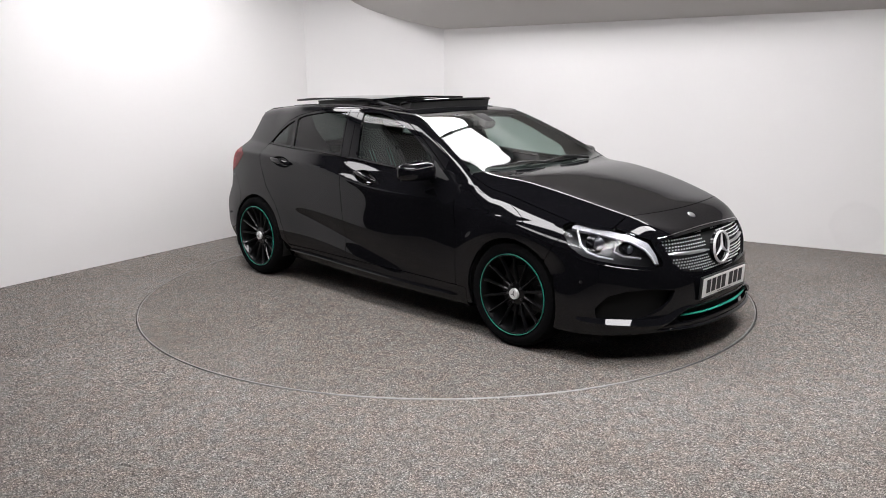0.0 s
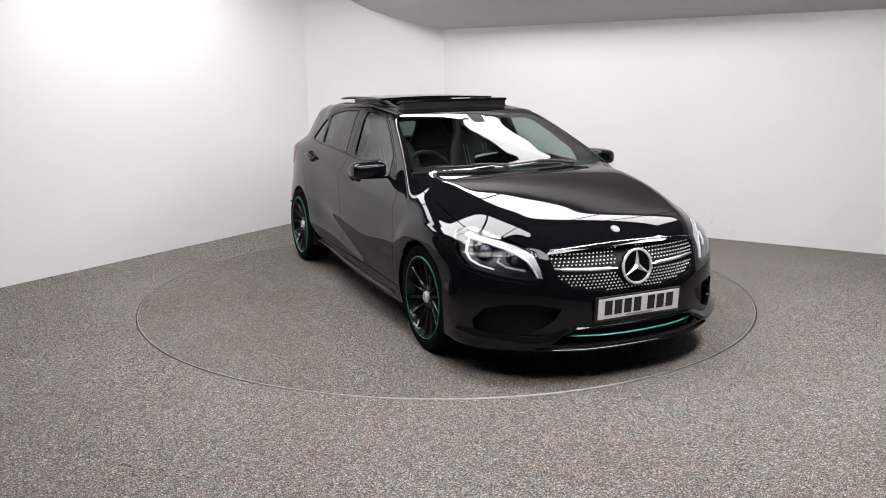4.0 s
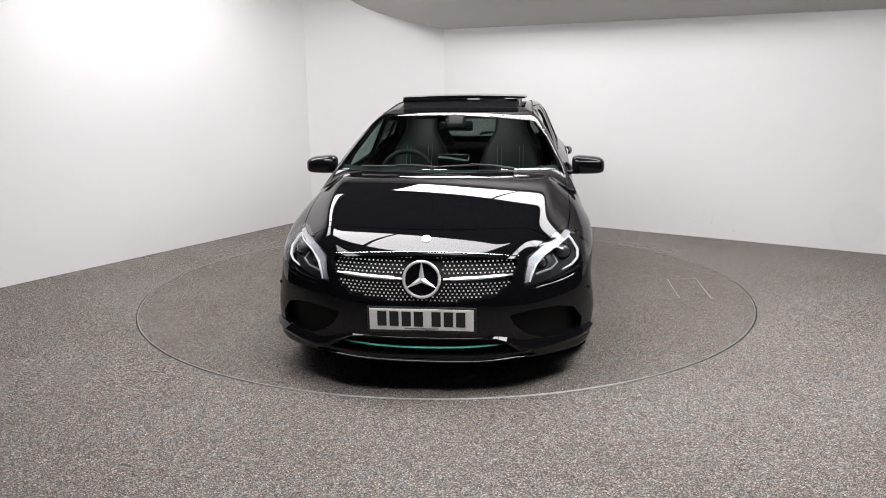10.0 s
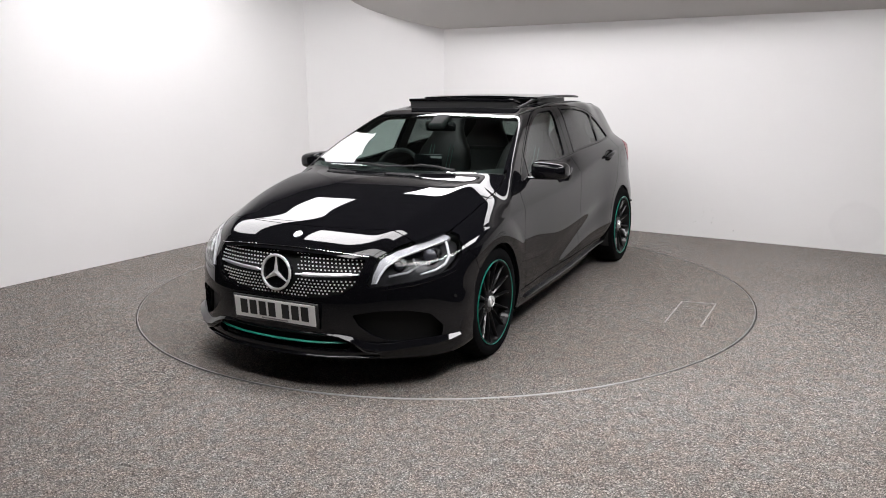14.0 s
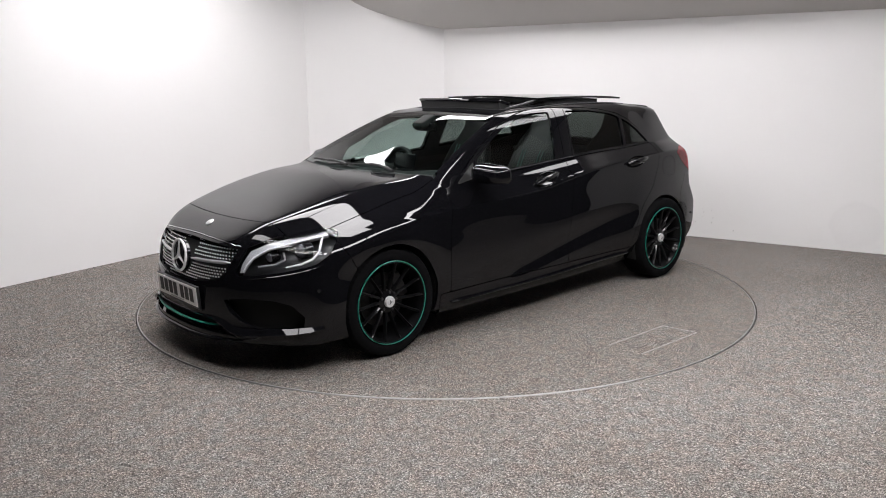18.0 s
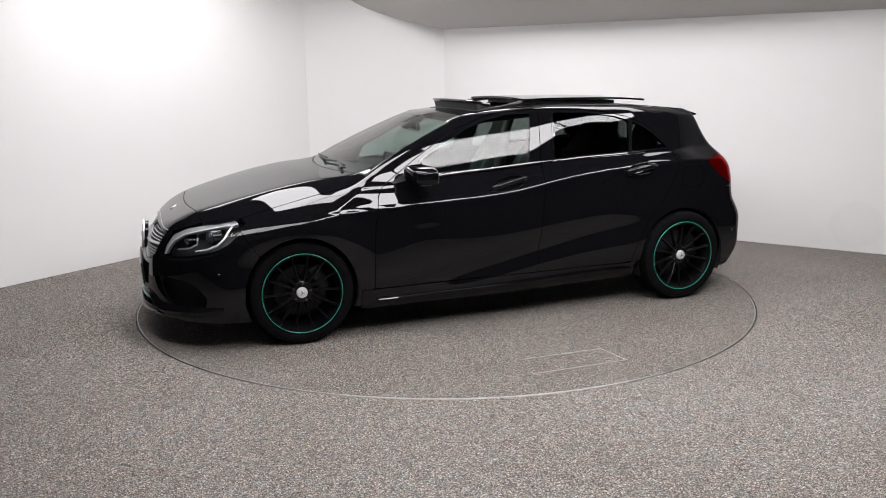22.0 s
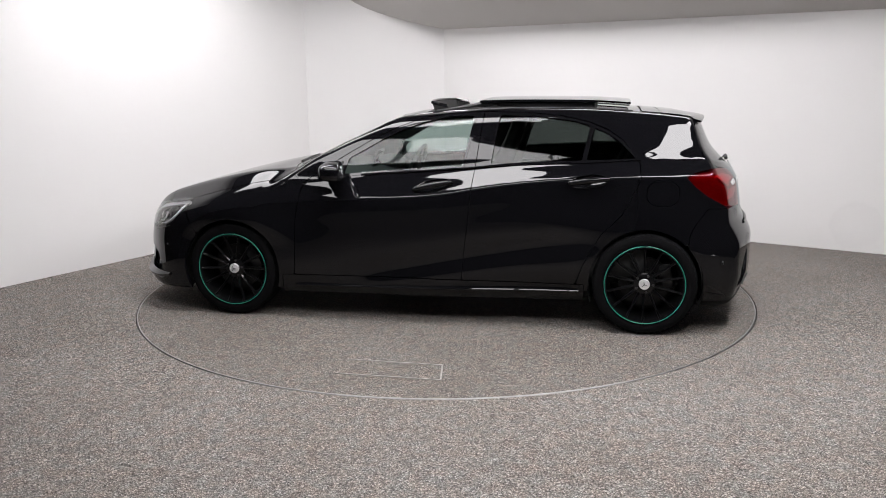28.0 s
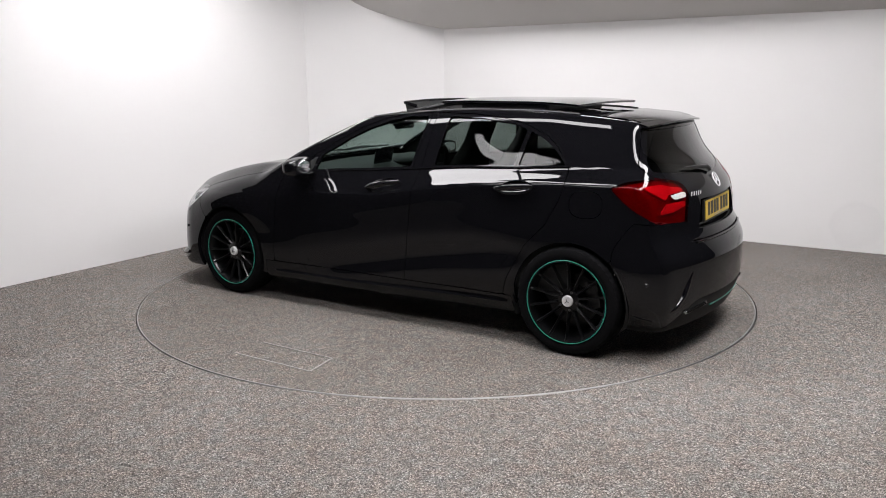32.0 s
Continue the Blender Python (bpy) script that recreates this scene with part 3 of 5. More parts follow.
def skin_mesh(name, parent, mat, pts, faces, label="", lip=0.018, lift=0.0):
    nrm = skin_normal(pts)
    pts = pts + nrm * lift
    count = {}
    for f in faces:
        for k, a in enumerate(f):
            b = f[(k + 1) % len(f)]
            count[(a, b)] = count.get((a, b), 0) + 1
    rim = [(a, b) for (a, b) in count if (b, a) not in count]
    verts, norms, faces = [tuple(q) for q in pts], [tuple(n) for n in nrm], list(faces)
    if lip:
        twin = {}
        for a, b in rim:
            for i in (a, b):
                if i not in twin:
                    twin[i] = (len(verts), len(verts) + 1)
                    verts += [tuple(pts[i]), tuple(pts[i] - nrm[i] * lip)]
                    norms += [tuple(nrm[i])] * 2
        for a, b in rim:
            d = pts[b] - pts[a]
            faces.append((twin[b][0], twin[a][0], twin[a][1], twin[b][1]))
            side = np.cross(d, nrm[a])
            side = side / (np.linalg.norm(side) + 1e-9)
            for i in (a, b):
                for k in twin[i]:
                    norms[k] = tuple(side)
    return mesh_object(name, verts, faces, mat, parent, label, normals=norms)



# ---- the car: outlines of its panels, in car space ----
WHEELBASE, HUB_Z, WHEEL_Y = 2.699, 0.316, 0.752
GAP = 0.0022  # half a shut line


def low(*fields):
    return np.minimum.reduce(fields)


def psi_front(x, y):
    return np.arctan2(np.abs(y), x - 1.2)


def psi_rear(x, y):
    return np.arctan2(np.abs(y), -(x + 1.2))


SAIL = polygon_field([(0.785, 0.925), (0.605, 0.952), (0.580, 1.045), (0.66, 0.998), (0.73, 0.955)])
FRONT_GLASS = polygon_field([(0.545, 1.058), (0.580, 0.955), (0.45, 0.967), (0.09, 0.990), (-0.20, 1.012), (-0.265, 1.322), (-0.10, 1.318), (0.06, 1.285), (0.20, 1.238), (0.34, 1.172), (0.46, 1.103)])
REAR_GLASS = polygon_field([(-0.385, 1.028), (-0.60, 1.044), (-0.95, 1.058), (-0.995, 1.262), (-0.90, 1.292), (-0.68, 1.320), (-0.43, 1.326)])
QUARTER_GLASS = polygon_field([(-0.978, 1.060), (-1.275, 1.071), (-1.18, 1.166), (-1.10, 1.218), (-1.02, 1.252)])
FRONT_DOOR = polygon_field([(0.855, 0.86), (0.89, 0.66), (0.905, 0.30), (-0.215, 0.30), (-0.225, 0.46), (-0.25, 0.64), (-0.285, 0.995), (-0.325, 1.350), (-0.10, 1.343), (0.09, 1.305), (0.25, 1.250),
                            (0.42, 1.165), (0.58, 1.072), (0.72, 0.985), (0.82, 0.920)])
REAR_DOOR = polygon_field([(-0.325, 1.350), (-0.285, 0.995), (-0.25, 0.64), (-0.225, 0.46), (-0.215, 0.30), (-0.93, 0.30), (-0.97, 0.42), (-1.08, 0.62), (-1.20, 0.74), (-1.28, 0.89), (-1.305, 0.97), (-1.30, 1.045),
                           (-1.20, 1.178), (-1.10, 1.245), (-0.98, 1.292), (-0.80, 1.328), (-0.60, 1.345)])
HEADLAMP = polygon_field([(0.545, 0.685), (0.65, 0.728), (0.77, 0.753), (0.89, 0.772), (0.96, 0.778), (1.02, 0.768), (1.05, 0.752), (1.02, 0.70), (1.0, 0.66), (0.93, 0.612), (0.88, 0.598),
                          (0.72, 0.566), (0.60, 0.552), (0.50, 0.540), (0.49, 0.560), (0.51, 0.605)])
LAMP_BAND = polygon_field([(0.505, 0.553), (0.532, 0.557), (0.576, 0.632), (0.66, 0.684), (0.80, 0.716), (0.95, 0.738), (1.02, 0.750), (0.96, 0.771), (0.77, 0.744), (0.65, 0.719), (0.555, 0.677), (0.52, 0.61)])
TAIL_LAMP = polygon_field([(1.14, 0.975), (1.04, 1.003), (0.94, 1.016), (0.80, 1.010), (0.63, 0.990), (0.585, 0.962), (0.585, 0.90), (0.615, 0.775), (0.70, 0.778), (0.80, 0.787), (0.91, 0.803), (1.01, 0.86), (1.08, 0.915)])
TAIL_CLEAR = polygon_field([(0.765, 0.926), (0.62, 0.936), (0.605, 0.925), (0.61, 0.907), (0.735, 0.902)])
TAIL_UPPER = polygon_field([(0.95, 0.984), (0.805, 0.988), (0.733, 0.972), (0.613, 0.960), (0.613, 0.942), (0.77, 0.932), (0.79, 0.900), (0.84, 0.925), (0.90, 0.953)])
TAIL_LOWER = polygon_field([(0.85, 0.832), (0.79, 0.886), (0.613, 0.890), (0.613, 0.862), (0.74, 0.836)])
GRILLE = polygon_field([(-0.1, 0.706), (0.3, 0.700), (0.478, 0.687), (0.480, 0.66), (0.465, 0.60), (0.440, 0.540), (0.37, 0.492), (0.20, 0.466), (-0.1, 0.458)])
INTAKE = polygon_field([(0.43, 0.405), (0.55, 0.425), (0.68, 0.420), (0.76, 0.395), (0.805, 0.33), (0.80, 0.272), (0.70, 0.262), (0.60, 0.268), (0.52, 0.300), (0.46, 0.35)])
LOW_INTAKE = polygon_field([(-0.1, 0.292), (0.40, 0.290), (0.45, 0.262), (0.40, 0.222), (-0.1, 0.215)])
PLATE_RECESS = polygon_field([(-0.1, 0.880), (0.330, 0.880), (0.385, 0.72), (-0.1, 0.715)])


def f_windscreen(x, y, z):
    half = 0.552 + 0.150 * (x - 0.23) / 0.65
    return low(1.045 - 0.28 * y * y - x, x - 0.305 + 0.12 * y * y, half - np.abs(y), z - 0.9)


def f_bonnet(x, y, z):
    a = np.abs(y)
    half = BONNET_HALF(x)
    return low(x - 1.055 + 0.28 * y * y, 1.945 - 0.16 * y * y - x, half - a, z - 0.68)


BONNET_HALF = curve([(0.8, 0.715), (1.1, 0.742), (1.4, 0.752), (1.65, 0.735), (1.8, 0.690), (1.95, 0.600)])
ROOF_HALF = curve([(0.4, 0.545), (0.1, 0.530), (-0.4, 0.525), (-0.9, 0.515), (-1.4, 0.480), (-1.8, 0.45)])
GATE_X = curve([(0.60, -1.45), (1.0, -1.45), (1.05, -1.478), (1.094, -1.552), (1.177, -1.518), (1.30, -1.46)])
GATE_HALF = curve([(0.60, 0.48), (0.70, 0.49), (0.78, 0.502), (0.90, 0.455), (0.965, 0.440), (0.995, 0.50), (1.02, 0.63), (1.06, 0.655), (1.15, 0.60), (1.29, 0.495)])


def f_roof(x, y, z):
    return low(0.298 - 0.12 * y * y - x, x + 1.30, ROOF_HALF(x) - np.abs(y), z - 1.0)


def f_sunroof(x, y, z):
    return low(0.075 - 0.1 * y * y - x, x + 0.50, 0.425 - np.abs(y), z - 1.0)


def f_spoiler(x, y, z):
    return low(-1.305 - x, ROOF_HALF(x) + 0.012 - np.abs(y), z - 1.262)


def f_gate(x, y, z):
    return low(GATE_X(z) - x, GATE_HALF(z) - np.abs(y), z - 0.665, 1.268 - z)


def f_back_glass(x, y, z):
    return low(-1.4 - x, GATE_HALF(z) - 0.055 - np.abs(y), z - 1.005 - 0.12 * y * y, 1.268 - z)


def f_headlamp(x, y, z):
    return low(HEADLAMP(psi_front(x, y), z), x - 1.5)


def f_tail_lamp(x, y, z):
    return low(TAIL_LAMP(psi_rear(x, y), z), -1.5 - x)


def f_arch(x, y, z):
    g = np.full(np.shape(x), 1.0)
    for cx in (WHEELBASE / 2, -WHEELBASE / 2):
        r = np.hypot(x - cx, z - HUB_Z - 0.004) - 0.337
        g = np.where(np.abs(y) > 0.60, np.minimum(g, r), g)
    return g


def f_front_end(x, y, z):
    """Everything ahead of the line from the headlamp's tail to the wheel arch."""
    return np.minimum(x - 1.0, (x - (1.69 - 0.6 * np.clip(0.72 - z, 0, 0.2) * 1.0 - 0.05 * ramp(0.55 - z, 0, 0.2))))


def f_front_bumper(x, y, z):
    return low(f_front_end(x, y, z), -f_bonnet(x, y, z))


def f_rear_bumper(x, y, z):
    a = np.abs(y)
    top = 0.66 + 0.125 * ramp(a, 0.475, 0.50)
    return low(-1.60 - x - 0.12 * ramp(z, 0.6, 0.85), top - z)


def f_flap(x, y, z):
    return 0.0745 - (np.abs((x + 1.437) * 0.79) ** 2.8 + np.abs(z - 0.874) ** 2.8) ** (1 / 2.8)


def f_sill(x, y, z):
    return low(0.298 - z, 0.99 - x, x + 0.985, np.abs(y) - 0.5)


def meet(starts, ways, hi=1.4):
    """How far along each way from each start the skin is met."""
    starts, ways = np.atleast_2d(np.asarray(starts, float)), np.atleast_2d(np.asarray(ways, float))
    lo, hi = np.zeros(len(starts)), np.full(len(starts), float(hi))
    for _ in range(24):
        mid = (lo + hi) / 2
        inside = skin(starts + ways * mid[:, None]) < 0
        lo, hi = np.where(inside, mid, lo), np.where(inside, hi, mid)
    return lo


def on_sides(xz, side):
    """The skin's points at each (x, z) on the left (1) or right (-1)."""
    xz = np.asarray(xz, float)
    o = np.stack([xz[:, 0], 0 * xz[:, 0], xz[:, 1]], -1)
    return [Vector((p[0], side * d, p[2])) for p, d in zip(o, meet(o, np.broadcast_to((0.0, 1.0, 0.0), o.shape)))]


def on_side(x, z, side):
    return on_sides([(x, z)], side)[0]


def on_fronts(az, depth=0.0, s=1):
    """The skin's foremost points at each (a, z), moved in by depth."""
    az = np.asarray(az, float)
    o = np.stack([np.full(len(az), s * 1.2), az[:, 0], az[:, 1]], -1)
    return [Vector((s * (1.2 + d - depth), p[1], p[2])) for p, d in zip(o, meet(o, np.broadcast_to((float(s), 0.0, 0.0), o.shape)))]


def on_front(a, z, depth=0.0):
    return on_fronts([(a, z)], depth)[0]


def on_back(a, z, depth=0.0):
    return on_fronts([(a, z)], depth, -1)[0]


def on_round(psi, z, side, depth=0.0, back=False):
    """The skin's point at the angle psi round an upright axis in the nose (or the tail)."""
    s = -1 if back else 1
    d = meet((s * 1.2, 0, z), (s * math.cos(psi), math.sin(psi), 0))[0] - depth
    return Vector((s * (1.2 + d * math.cos(psi)), side * d * math.sin(psi), z))


def on_tops(xy, lift=0.0):
    xy = np.asarray(xy, float)
    o = np.stack([xy[:, 0], xy[:, 1], 0 * xy[:, 0] + 0.5], -1)
    return [Vector((p[0], p[1], 0.5 + d + lift)) for p, d in zip(o, meet(o, np.broadcast_to((0.0, 0.0, 1.0), o.shape)))]


def on_top(x, y, lift=0.0):
    return on_tops([(x, y)], lift)[0]


# ---- wheels ----
def build_wheel(car):
    wheel = new("wheel")
    wheel.parent = car
    t = [(0.243, -0.100), (0.256, -0.108), (0.285, -0.109), (0.304, -0.100), (0.3135, -0.084), (0.3160, -0.05), (0.3160, 0.05), (0.3135, 0.084), (0.304, 0.100), (0.285, 0.1085), (0.266, 0.1080), (0.256, 0.106), (0.243, 0.100)]
    bm = lathe(t, 168)
    # tread blocks: every other step of the shoulder is cut lower
    for v in bm.verts:
        r = math.hypot(v.co.x, v.co.z)
        if r > 0.300 and abs(v.co.y) > 0.06 and round(math.atan2(v.co.z, v.co.x) / (2 * math.pi / 168)) % 3 == 0:
            v.co.x, v.co.z = v.co.x * (1 - 0.0045 / r), v.co.z * (1 - 0.0045 / r)
    part("tyre", bm, RUBBER, wheel, angle=30)
    part("rim", lathe([(0.243, -0.10), (0.245, 0.098), (0.241, 0.106), (0.233, 0.104), (0.229, 0.09), (0.216, 0.07), (0.210, -0.10), (0.243, -0.10)], 96), RIM, wheel)
    part("rim_line", lathe([(0.2385, 0.1075), (0.2408, 0.1088), (0.2430, 0.1075), (0.2430, 0.102), (0.2385, 0.102), (0.2385, 0.1075)], 96), GREEN, wheel, "thin green line round the rim")
    first = None
    for k in range(14):
        bm = bmesh.new()
        rows = []
        for s, w, yo, d in ((0.045, 0.013, 0.060, 0.030), (0.085, 0.0095, 0.072, 0.028), (0.15, 0.0075, 0.082, 0.024), (0.205, 0.0075, 0.090, 0.022), (0.236, 0.0105, 0.099, 0.024)):
            rows.append([bm.verts.new(c) for c in ((s, yo - d, -w), (s, yo - 0.009, -w * 0.8), (s, yo - 0.001, -w * 0.20), (s, yo - 0.001, w * 0.20), (s, yo - 0.009, w * 0.8), (s, yo - d, w))])
        for p, q in zip(rows, rows[1:]):
            for i in range(6):
                bm.faces.new((p[i], p[(i + 1) % 6], q[(i + 1) % 6], q[i]))
        bm.faces.new(rows[0])
        bm.faces.new(rows[-1][::-1])
        if first is None:
            first = part("spoke", bm, RIM, wheel, angle=25)
        else:
            bm.free()
            sp = new("spoke", first.data)
            sp.parent = wheel
            sp.matrix_basis = Matrix.Rotation(2 * math.pi * k / 14, 4, "Y")
    part("hub", lathe([(0.0001, 0.070), (0.052, 0.070), (0.066, 0.062), (0.070, 0.045), (0.070, 0.0), (0.0001, 0.0)], 48), RIM, wheel)
    part("hub_cap", lathe([(0.0001, 0.0880), (0.020, 0.0875), (0.0225, 0.0862), (0.024, 0.0880), (0.0305, 0.0860), (0.0330, 0.080), (0.0335, 0.06)], 40), EMBLEM, wheel, "silver hub cap")
    bm = bmesh.new()
    for k in range(3):
        a = math.pi / 2 + 2 * math.pi * k / 3
        rod(bm, (0, 0.0885, 0), (0.018 * math.cos(a), 0.0885, 0.018 * math.sin(a)), 0.0032, 0.0012, 6)
    part("emblem", bm, SATIN_DARK, wheel)
    for k in range(5):
        a = math.pi / 2 + 2 * math.pi * (k + 0.5) / 5
        bm = bmesh.new()
        rod(bm, (0.054 * math.cos(a), 0.060, 0.054 * math.sin(a)), (0.054 * math.cos(a), 0.074, 0.054 * math.sin(a)), 0.0085, 0.0080, 8)
        part("wheel_bolt", bm, SATIN_DARK, wheel)
    part("brake_disc", lathe([(0.0001, 0.012), (0.085, 0.012), (0.086, 0.0), (0.155, 0.0), (0.155, -0.025), (0.0001, -0.025)], 48), DISC, wheel, "dull grey brake disc")
    bm = bmesh.new()
    box(bm, (0.075, 0.06, 0.16), (-0.135, -0.005, 0.01), bevel=0.015)
    part("brake_caliper", bm, PLASTIC, wheel)
    bm = lathe([(0.209, -0.10), (0.16, -0.098), (0.0001, -0.098)], 48)
    part("barrel", bm, UNDER, wheel)
    return wheel


# ---- panels ----
def build_body(car):
    def both(name, mat, field, label="", **more):
        for side in (1, -1):
            panel(name, car, mat, lambda x, y, z: low(field(x, np.abs(y), z), y * side - 0.001), label, **more)

    panel("bonnet", car, PAINT, lambda x, y, z: f_bonnet(x, y, z) - GAP)
    panel("windscreen", car, GLASS, f_windscreen, lip=0)
    panel("windscreen_surround", car, GLOSS, lambda x, y, z: low(f_windscreen(x, y, z) + 0.018, -f_bonnet(x, y, z) - 0.004, 1.025 - 0.28 * y * y - x), lift=0.0005, also=lambda x, y, z: -f_windscreen(x, y, z))
    panel("roof", car, PAINT, lambda x, y, z: low(f_roof(x, y, z) - GAP, -f_sunroof(x, y, z)))
    gate_glass = f_back_glass
    panel("tailgate", car, PAINT, lambda x, y, z: low(f_gate(x, y, z) - GAP, -gate_glass(x, y, z), -PLATE_RECESS(np.abs(y), z) - np.where(x > 0, 9, 0), -f_tail_lamp(x, y, z)))
    panel("rear_window", car, DARK_GLASS, gate_glass, "dark tinted rear window", lip=0, lift=-0.003)
    panel("front_bumper", car, PAINT, lambda x, y, z: low(f_front_bumper(x, y, z) - GAP, -f_headlamp(x, y, z) - 0.001, -GRILLE(np.abs(y), z), -INTAKE(np.abs(y), z), -LOW_INTAKE(np.abs(y), z), f_arch(x, y, z), z - 0.17), lip=0.03)
    panel("rear_bumper", car, PAINT, lambda x, y, z: low(f_rear_bumper(x, y, z) - GAP, f_arch(x, y, z), z - 0.345 + 0.145 * ramp(np.abs(y), 0.46, 0.78), -f_tail_lamp(x, y, z)), lip=0.03)
    panel("diffuser", car, INTAKE_BLACK, lambda x, y, z: low(f_rear_bumper(x, y, z) - GAP, f_arch(x, y, z), 0.341 - 0.145 * ramp(np.abs(y), 0.46, 0.78) - z), "matt black lower rear valance", lip=0.02)
    both("sill", PAINT, lambda x, y, z: low(f_sill(x, y, z) - GAP, f_arch(x, y, z)))
    both("front_fender", PAINT, lambda x, y, z: low(-f_bonnet(x, y, z) - GAP, x - 0.80, -FRONT_DOOR(x, z) - GAP, 1.0 - z - 0.12 * ramp(-x, -1.0, -0.8), -f_front_end(x, y, z) - GAP, f_arch(x, y, z), -f_sill(x, y, z) - GAP, z - 0.2, -f_headlamp(x, y, z),
                                                    x - 0.86 + 0.55 * np.clip(z - 0.86, 0, 1), y - 0.55))
    front_cut = lambda x, y, z: low(-FRONT_GLASS(x, z), -f_sill(x, y, z) - GAP, y - 0.4)
    for side in (1, -1):
        door = panel("front_door", car, PAINT, lambda x, y, z: low(FRONT_DOOR(x, z) - GAP, front_cut(x, y * side, z), -f_grip(FRONT_GRIP, x, z)))
        panel("window", door, GLASS, lambda x, y, z: low(FRONT_GLASS(x, z), y * side - 0.3), lip=0, lift=-0.006)
        panel("window_trim", door, GLOSS, lambda x, y, z: low(FRONT_GLASS(x, z) + 0.014, y * side - 0.3), lip=0.012, lift=0.003, also=lambda x, y, z: -FRONT_GLASS(x, z))
        panel("mirror_sail", door, PLASTIC, lambda x, y, z: low(SAIL(x, z), y * side - 0.3), "matt black triangle before the side window", lip=0.008, lift=0.002)
        door_handle(door, FRONT_GRIP, side)
        door = panel("rear_door", car, PAINT, lambda x, y, z: low(REAR_DOOR(x, z) - GAP, -f_grip(REAR_GRIP, x, z), -REAR_GLASS(x, z), -QUARTER_GLASS(x, z), -f_sill(x, y, z) - GAP, f_arch(x, y, z), y * side - 0.4))
        panel("window", door, DARK_GLASS, lambda x, y, z: low(REAR_GLASS(x, z), y * side - 0.3), "dark tinted side window", lip=0, lift=-0.006)
        panel("quarter_window", door, DARK_GLASS, lambda x, y, z: low(QUARTER_GLASS(x, z), y * side - 0.3), "small dark tinted side window", lip=0, lift=-0.006)
        panel("window_trim", door, GLOSS, lambda x, y, z: low(REAR_GLASS(x, z) + 0.013, y * side - 0.3), lip=0.012, lift=0.003, also=lambda x, y, z: -REAR_GLASS(x, z))
        panel("quarter_trim", door, GLOSS, lambda x, y, z: low(QUARTER_GLASS(x, z) + 0.013, -REAR_GLASS(x, z) - 0.0135, y * side - 0.3), lip=0.012, lift=0.003, also=lambda x, y, z: -QUARTER_GLASS(x, z))
        door_handle(door, REAR_GRIP, side)
        # what is left of each flank: windscreen pillar, roof rail and rear quarter in one pressing
        panel("side_frame", car, PAINT, lambda x, y, z: low(
            -FRONT_DOOR(x, z) - GAP, -REAR_DOOR(x, z) - GAP, -f_bonnet(x, y, z) - GAP, -f_windscreen(x, y, z) - 0.019, -f_roof(x, y, z) - GAP, -f_spoiler(x, y, z) - GAP,
            -f_gate(x, y, z) - GAP, -f_rear_bumper(x, y, z) - GAP, -f_sill(x, y, z) - GAP, -f_tail_lamp(x, y, z) - 0.001, -f_front_end(x, y, z) - GAP, f_arch(x, y, z), z - 0.25,
            -low(x - 0.86 + 0.55 * np.clip(z - 0.86, 0, 1), 1.0 - z - 0.12 * ramp(-x, -1.0, -0.8)) - GAP, -low(1.06 - 0.28 * y * y - x, x - 0.9, 0.60 - np.abs(y)), y * side - 0.001, -np.where(y > 0, f_flap(x, y, z), -9) - 0.0016))
    panel("fuel_flap", car, PAINT, lambda x, y, z: low(f_flap(x, y, z) - 0.0016, y), lip=0.012)
    panel("spoiler", car, PAINT, lambda x, y, z: f_spoiler(x, y, z) - GAP, lift=0.004)
    # the spoiler's trailing wing, proud of the roof and overhanging the rear window
    bm = bmesh.new()
    across = np.linspace(-0.505, 0.505, 33)
    rows = []
    for y, root, mid in zip(across, on_tops([(-1.42, y) for y in across]), on_tops([(-1.54, y) for y in across])):
        reach = 1 - (abs(y) / 0.505) ** 4
        tip = Vector((-1.668 - 0.052 * (1 - (y / 0.505) ** 2), y, mid.z - 0.022 - 0.010 * (1 - reach)))
        rows.append([bm.verts.new(c) for c in (root + Vector((0, 0, 0.0055)), mid + Vector((0, 0, 0.008)), tip + Vector((0.012, 0, 0.003)), tip, tip + Vector((0.004, 0, -0.010)), mid + Vector((-0.02, 0, -0.040)), root + Vector((-0.06, 0, -0.040)))])
    for p, q in zip(rows, rows[1:]):
        for k in range(7):
            bm.faces.new((p[k], p[(k + 1) % 7], q[(k + 1) % 7], q[k]))
    bm.faces.new(rows[0])
    bm.faces.new(rows[-1][::-1])
    part("spoiler_lip", bm, PAINT, car, angle=40)
    # the dark hollow behind the shut lines and openings
    panel("inner_shell", car, UNDER, lambda x, y, z: low(-f_windscreen(x, y, z), -f_sunroof(x, y, z), -f_back_glass(x, y, z), -np.where(np.abs(y) > 0.3, FRONT_GLASS(x, z) + 0.01, -9), -np.where(np.abs(y) > 0.3, np.maximum(REAR_GLASS(x, z), QUARTER_GLASS(x, z)) + 0.01, -9), -np.where(np.abs(y) > 0.3, np.maximum(f_grip(FRONT_GRIP, x, z), f_grip(REAR_GRIP, x, z)), -9),
                                                         f_arch(x, y, z) - 0.012, -f_headlamp(x, y, z), -np.where(x > 1, np.maximum(np.maximum(GRILLE(np.abs(y), z), INTAKE(np.abs(y), z)), LOW_INTAKE(np.abs(y), z)), -9),
                                                         -np.where(x < -1, PLATE_RECESS(np.abs(y), z), -9)), lip=0, lift=-0.024)
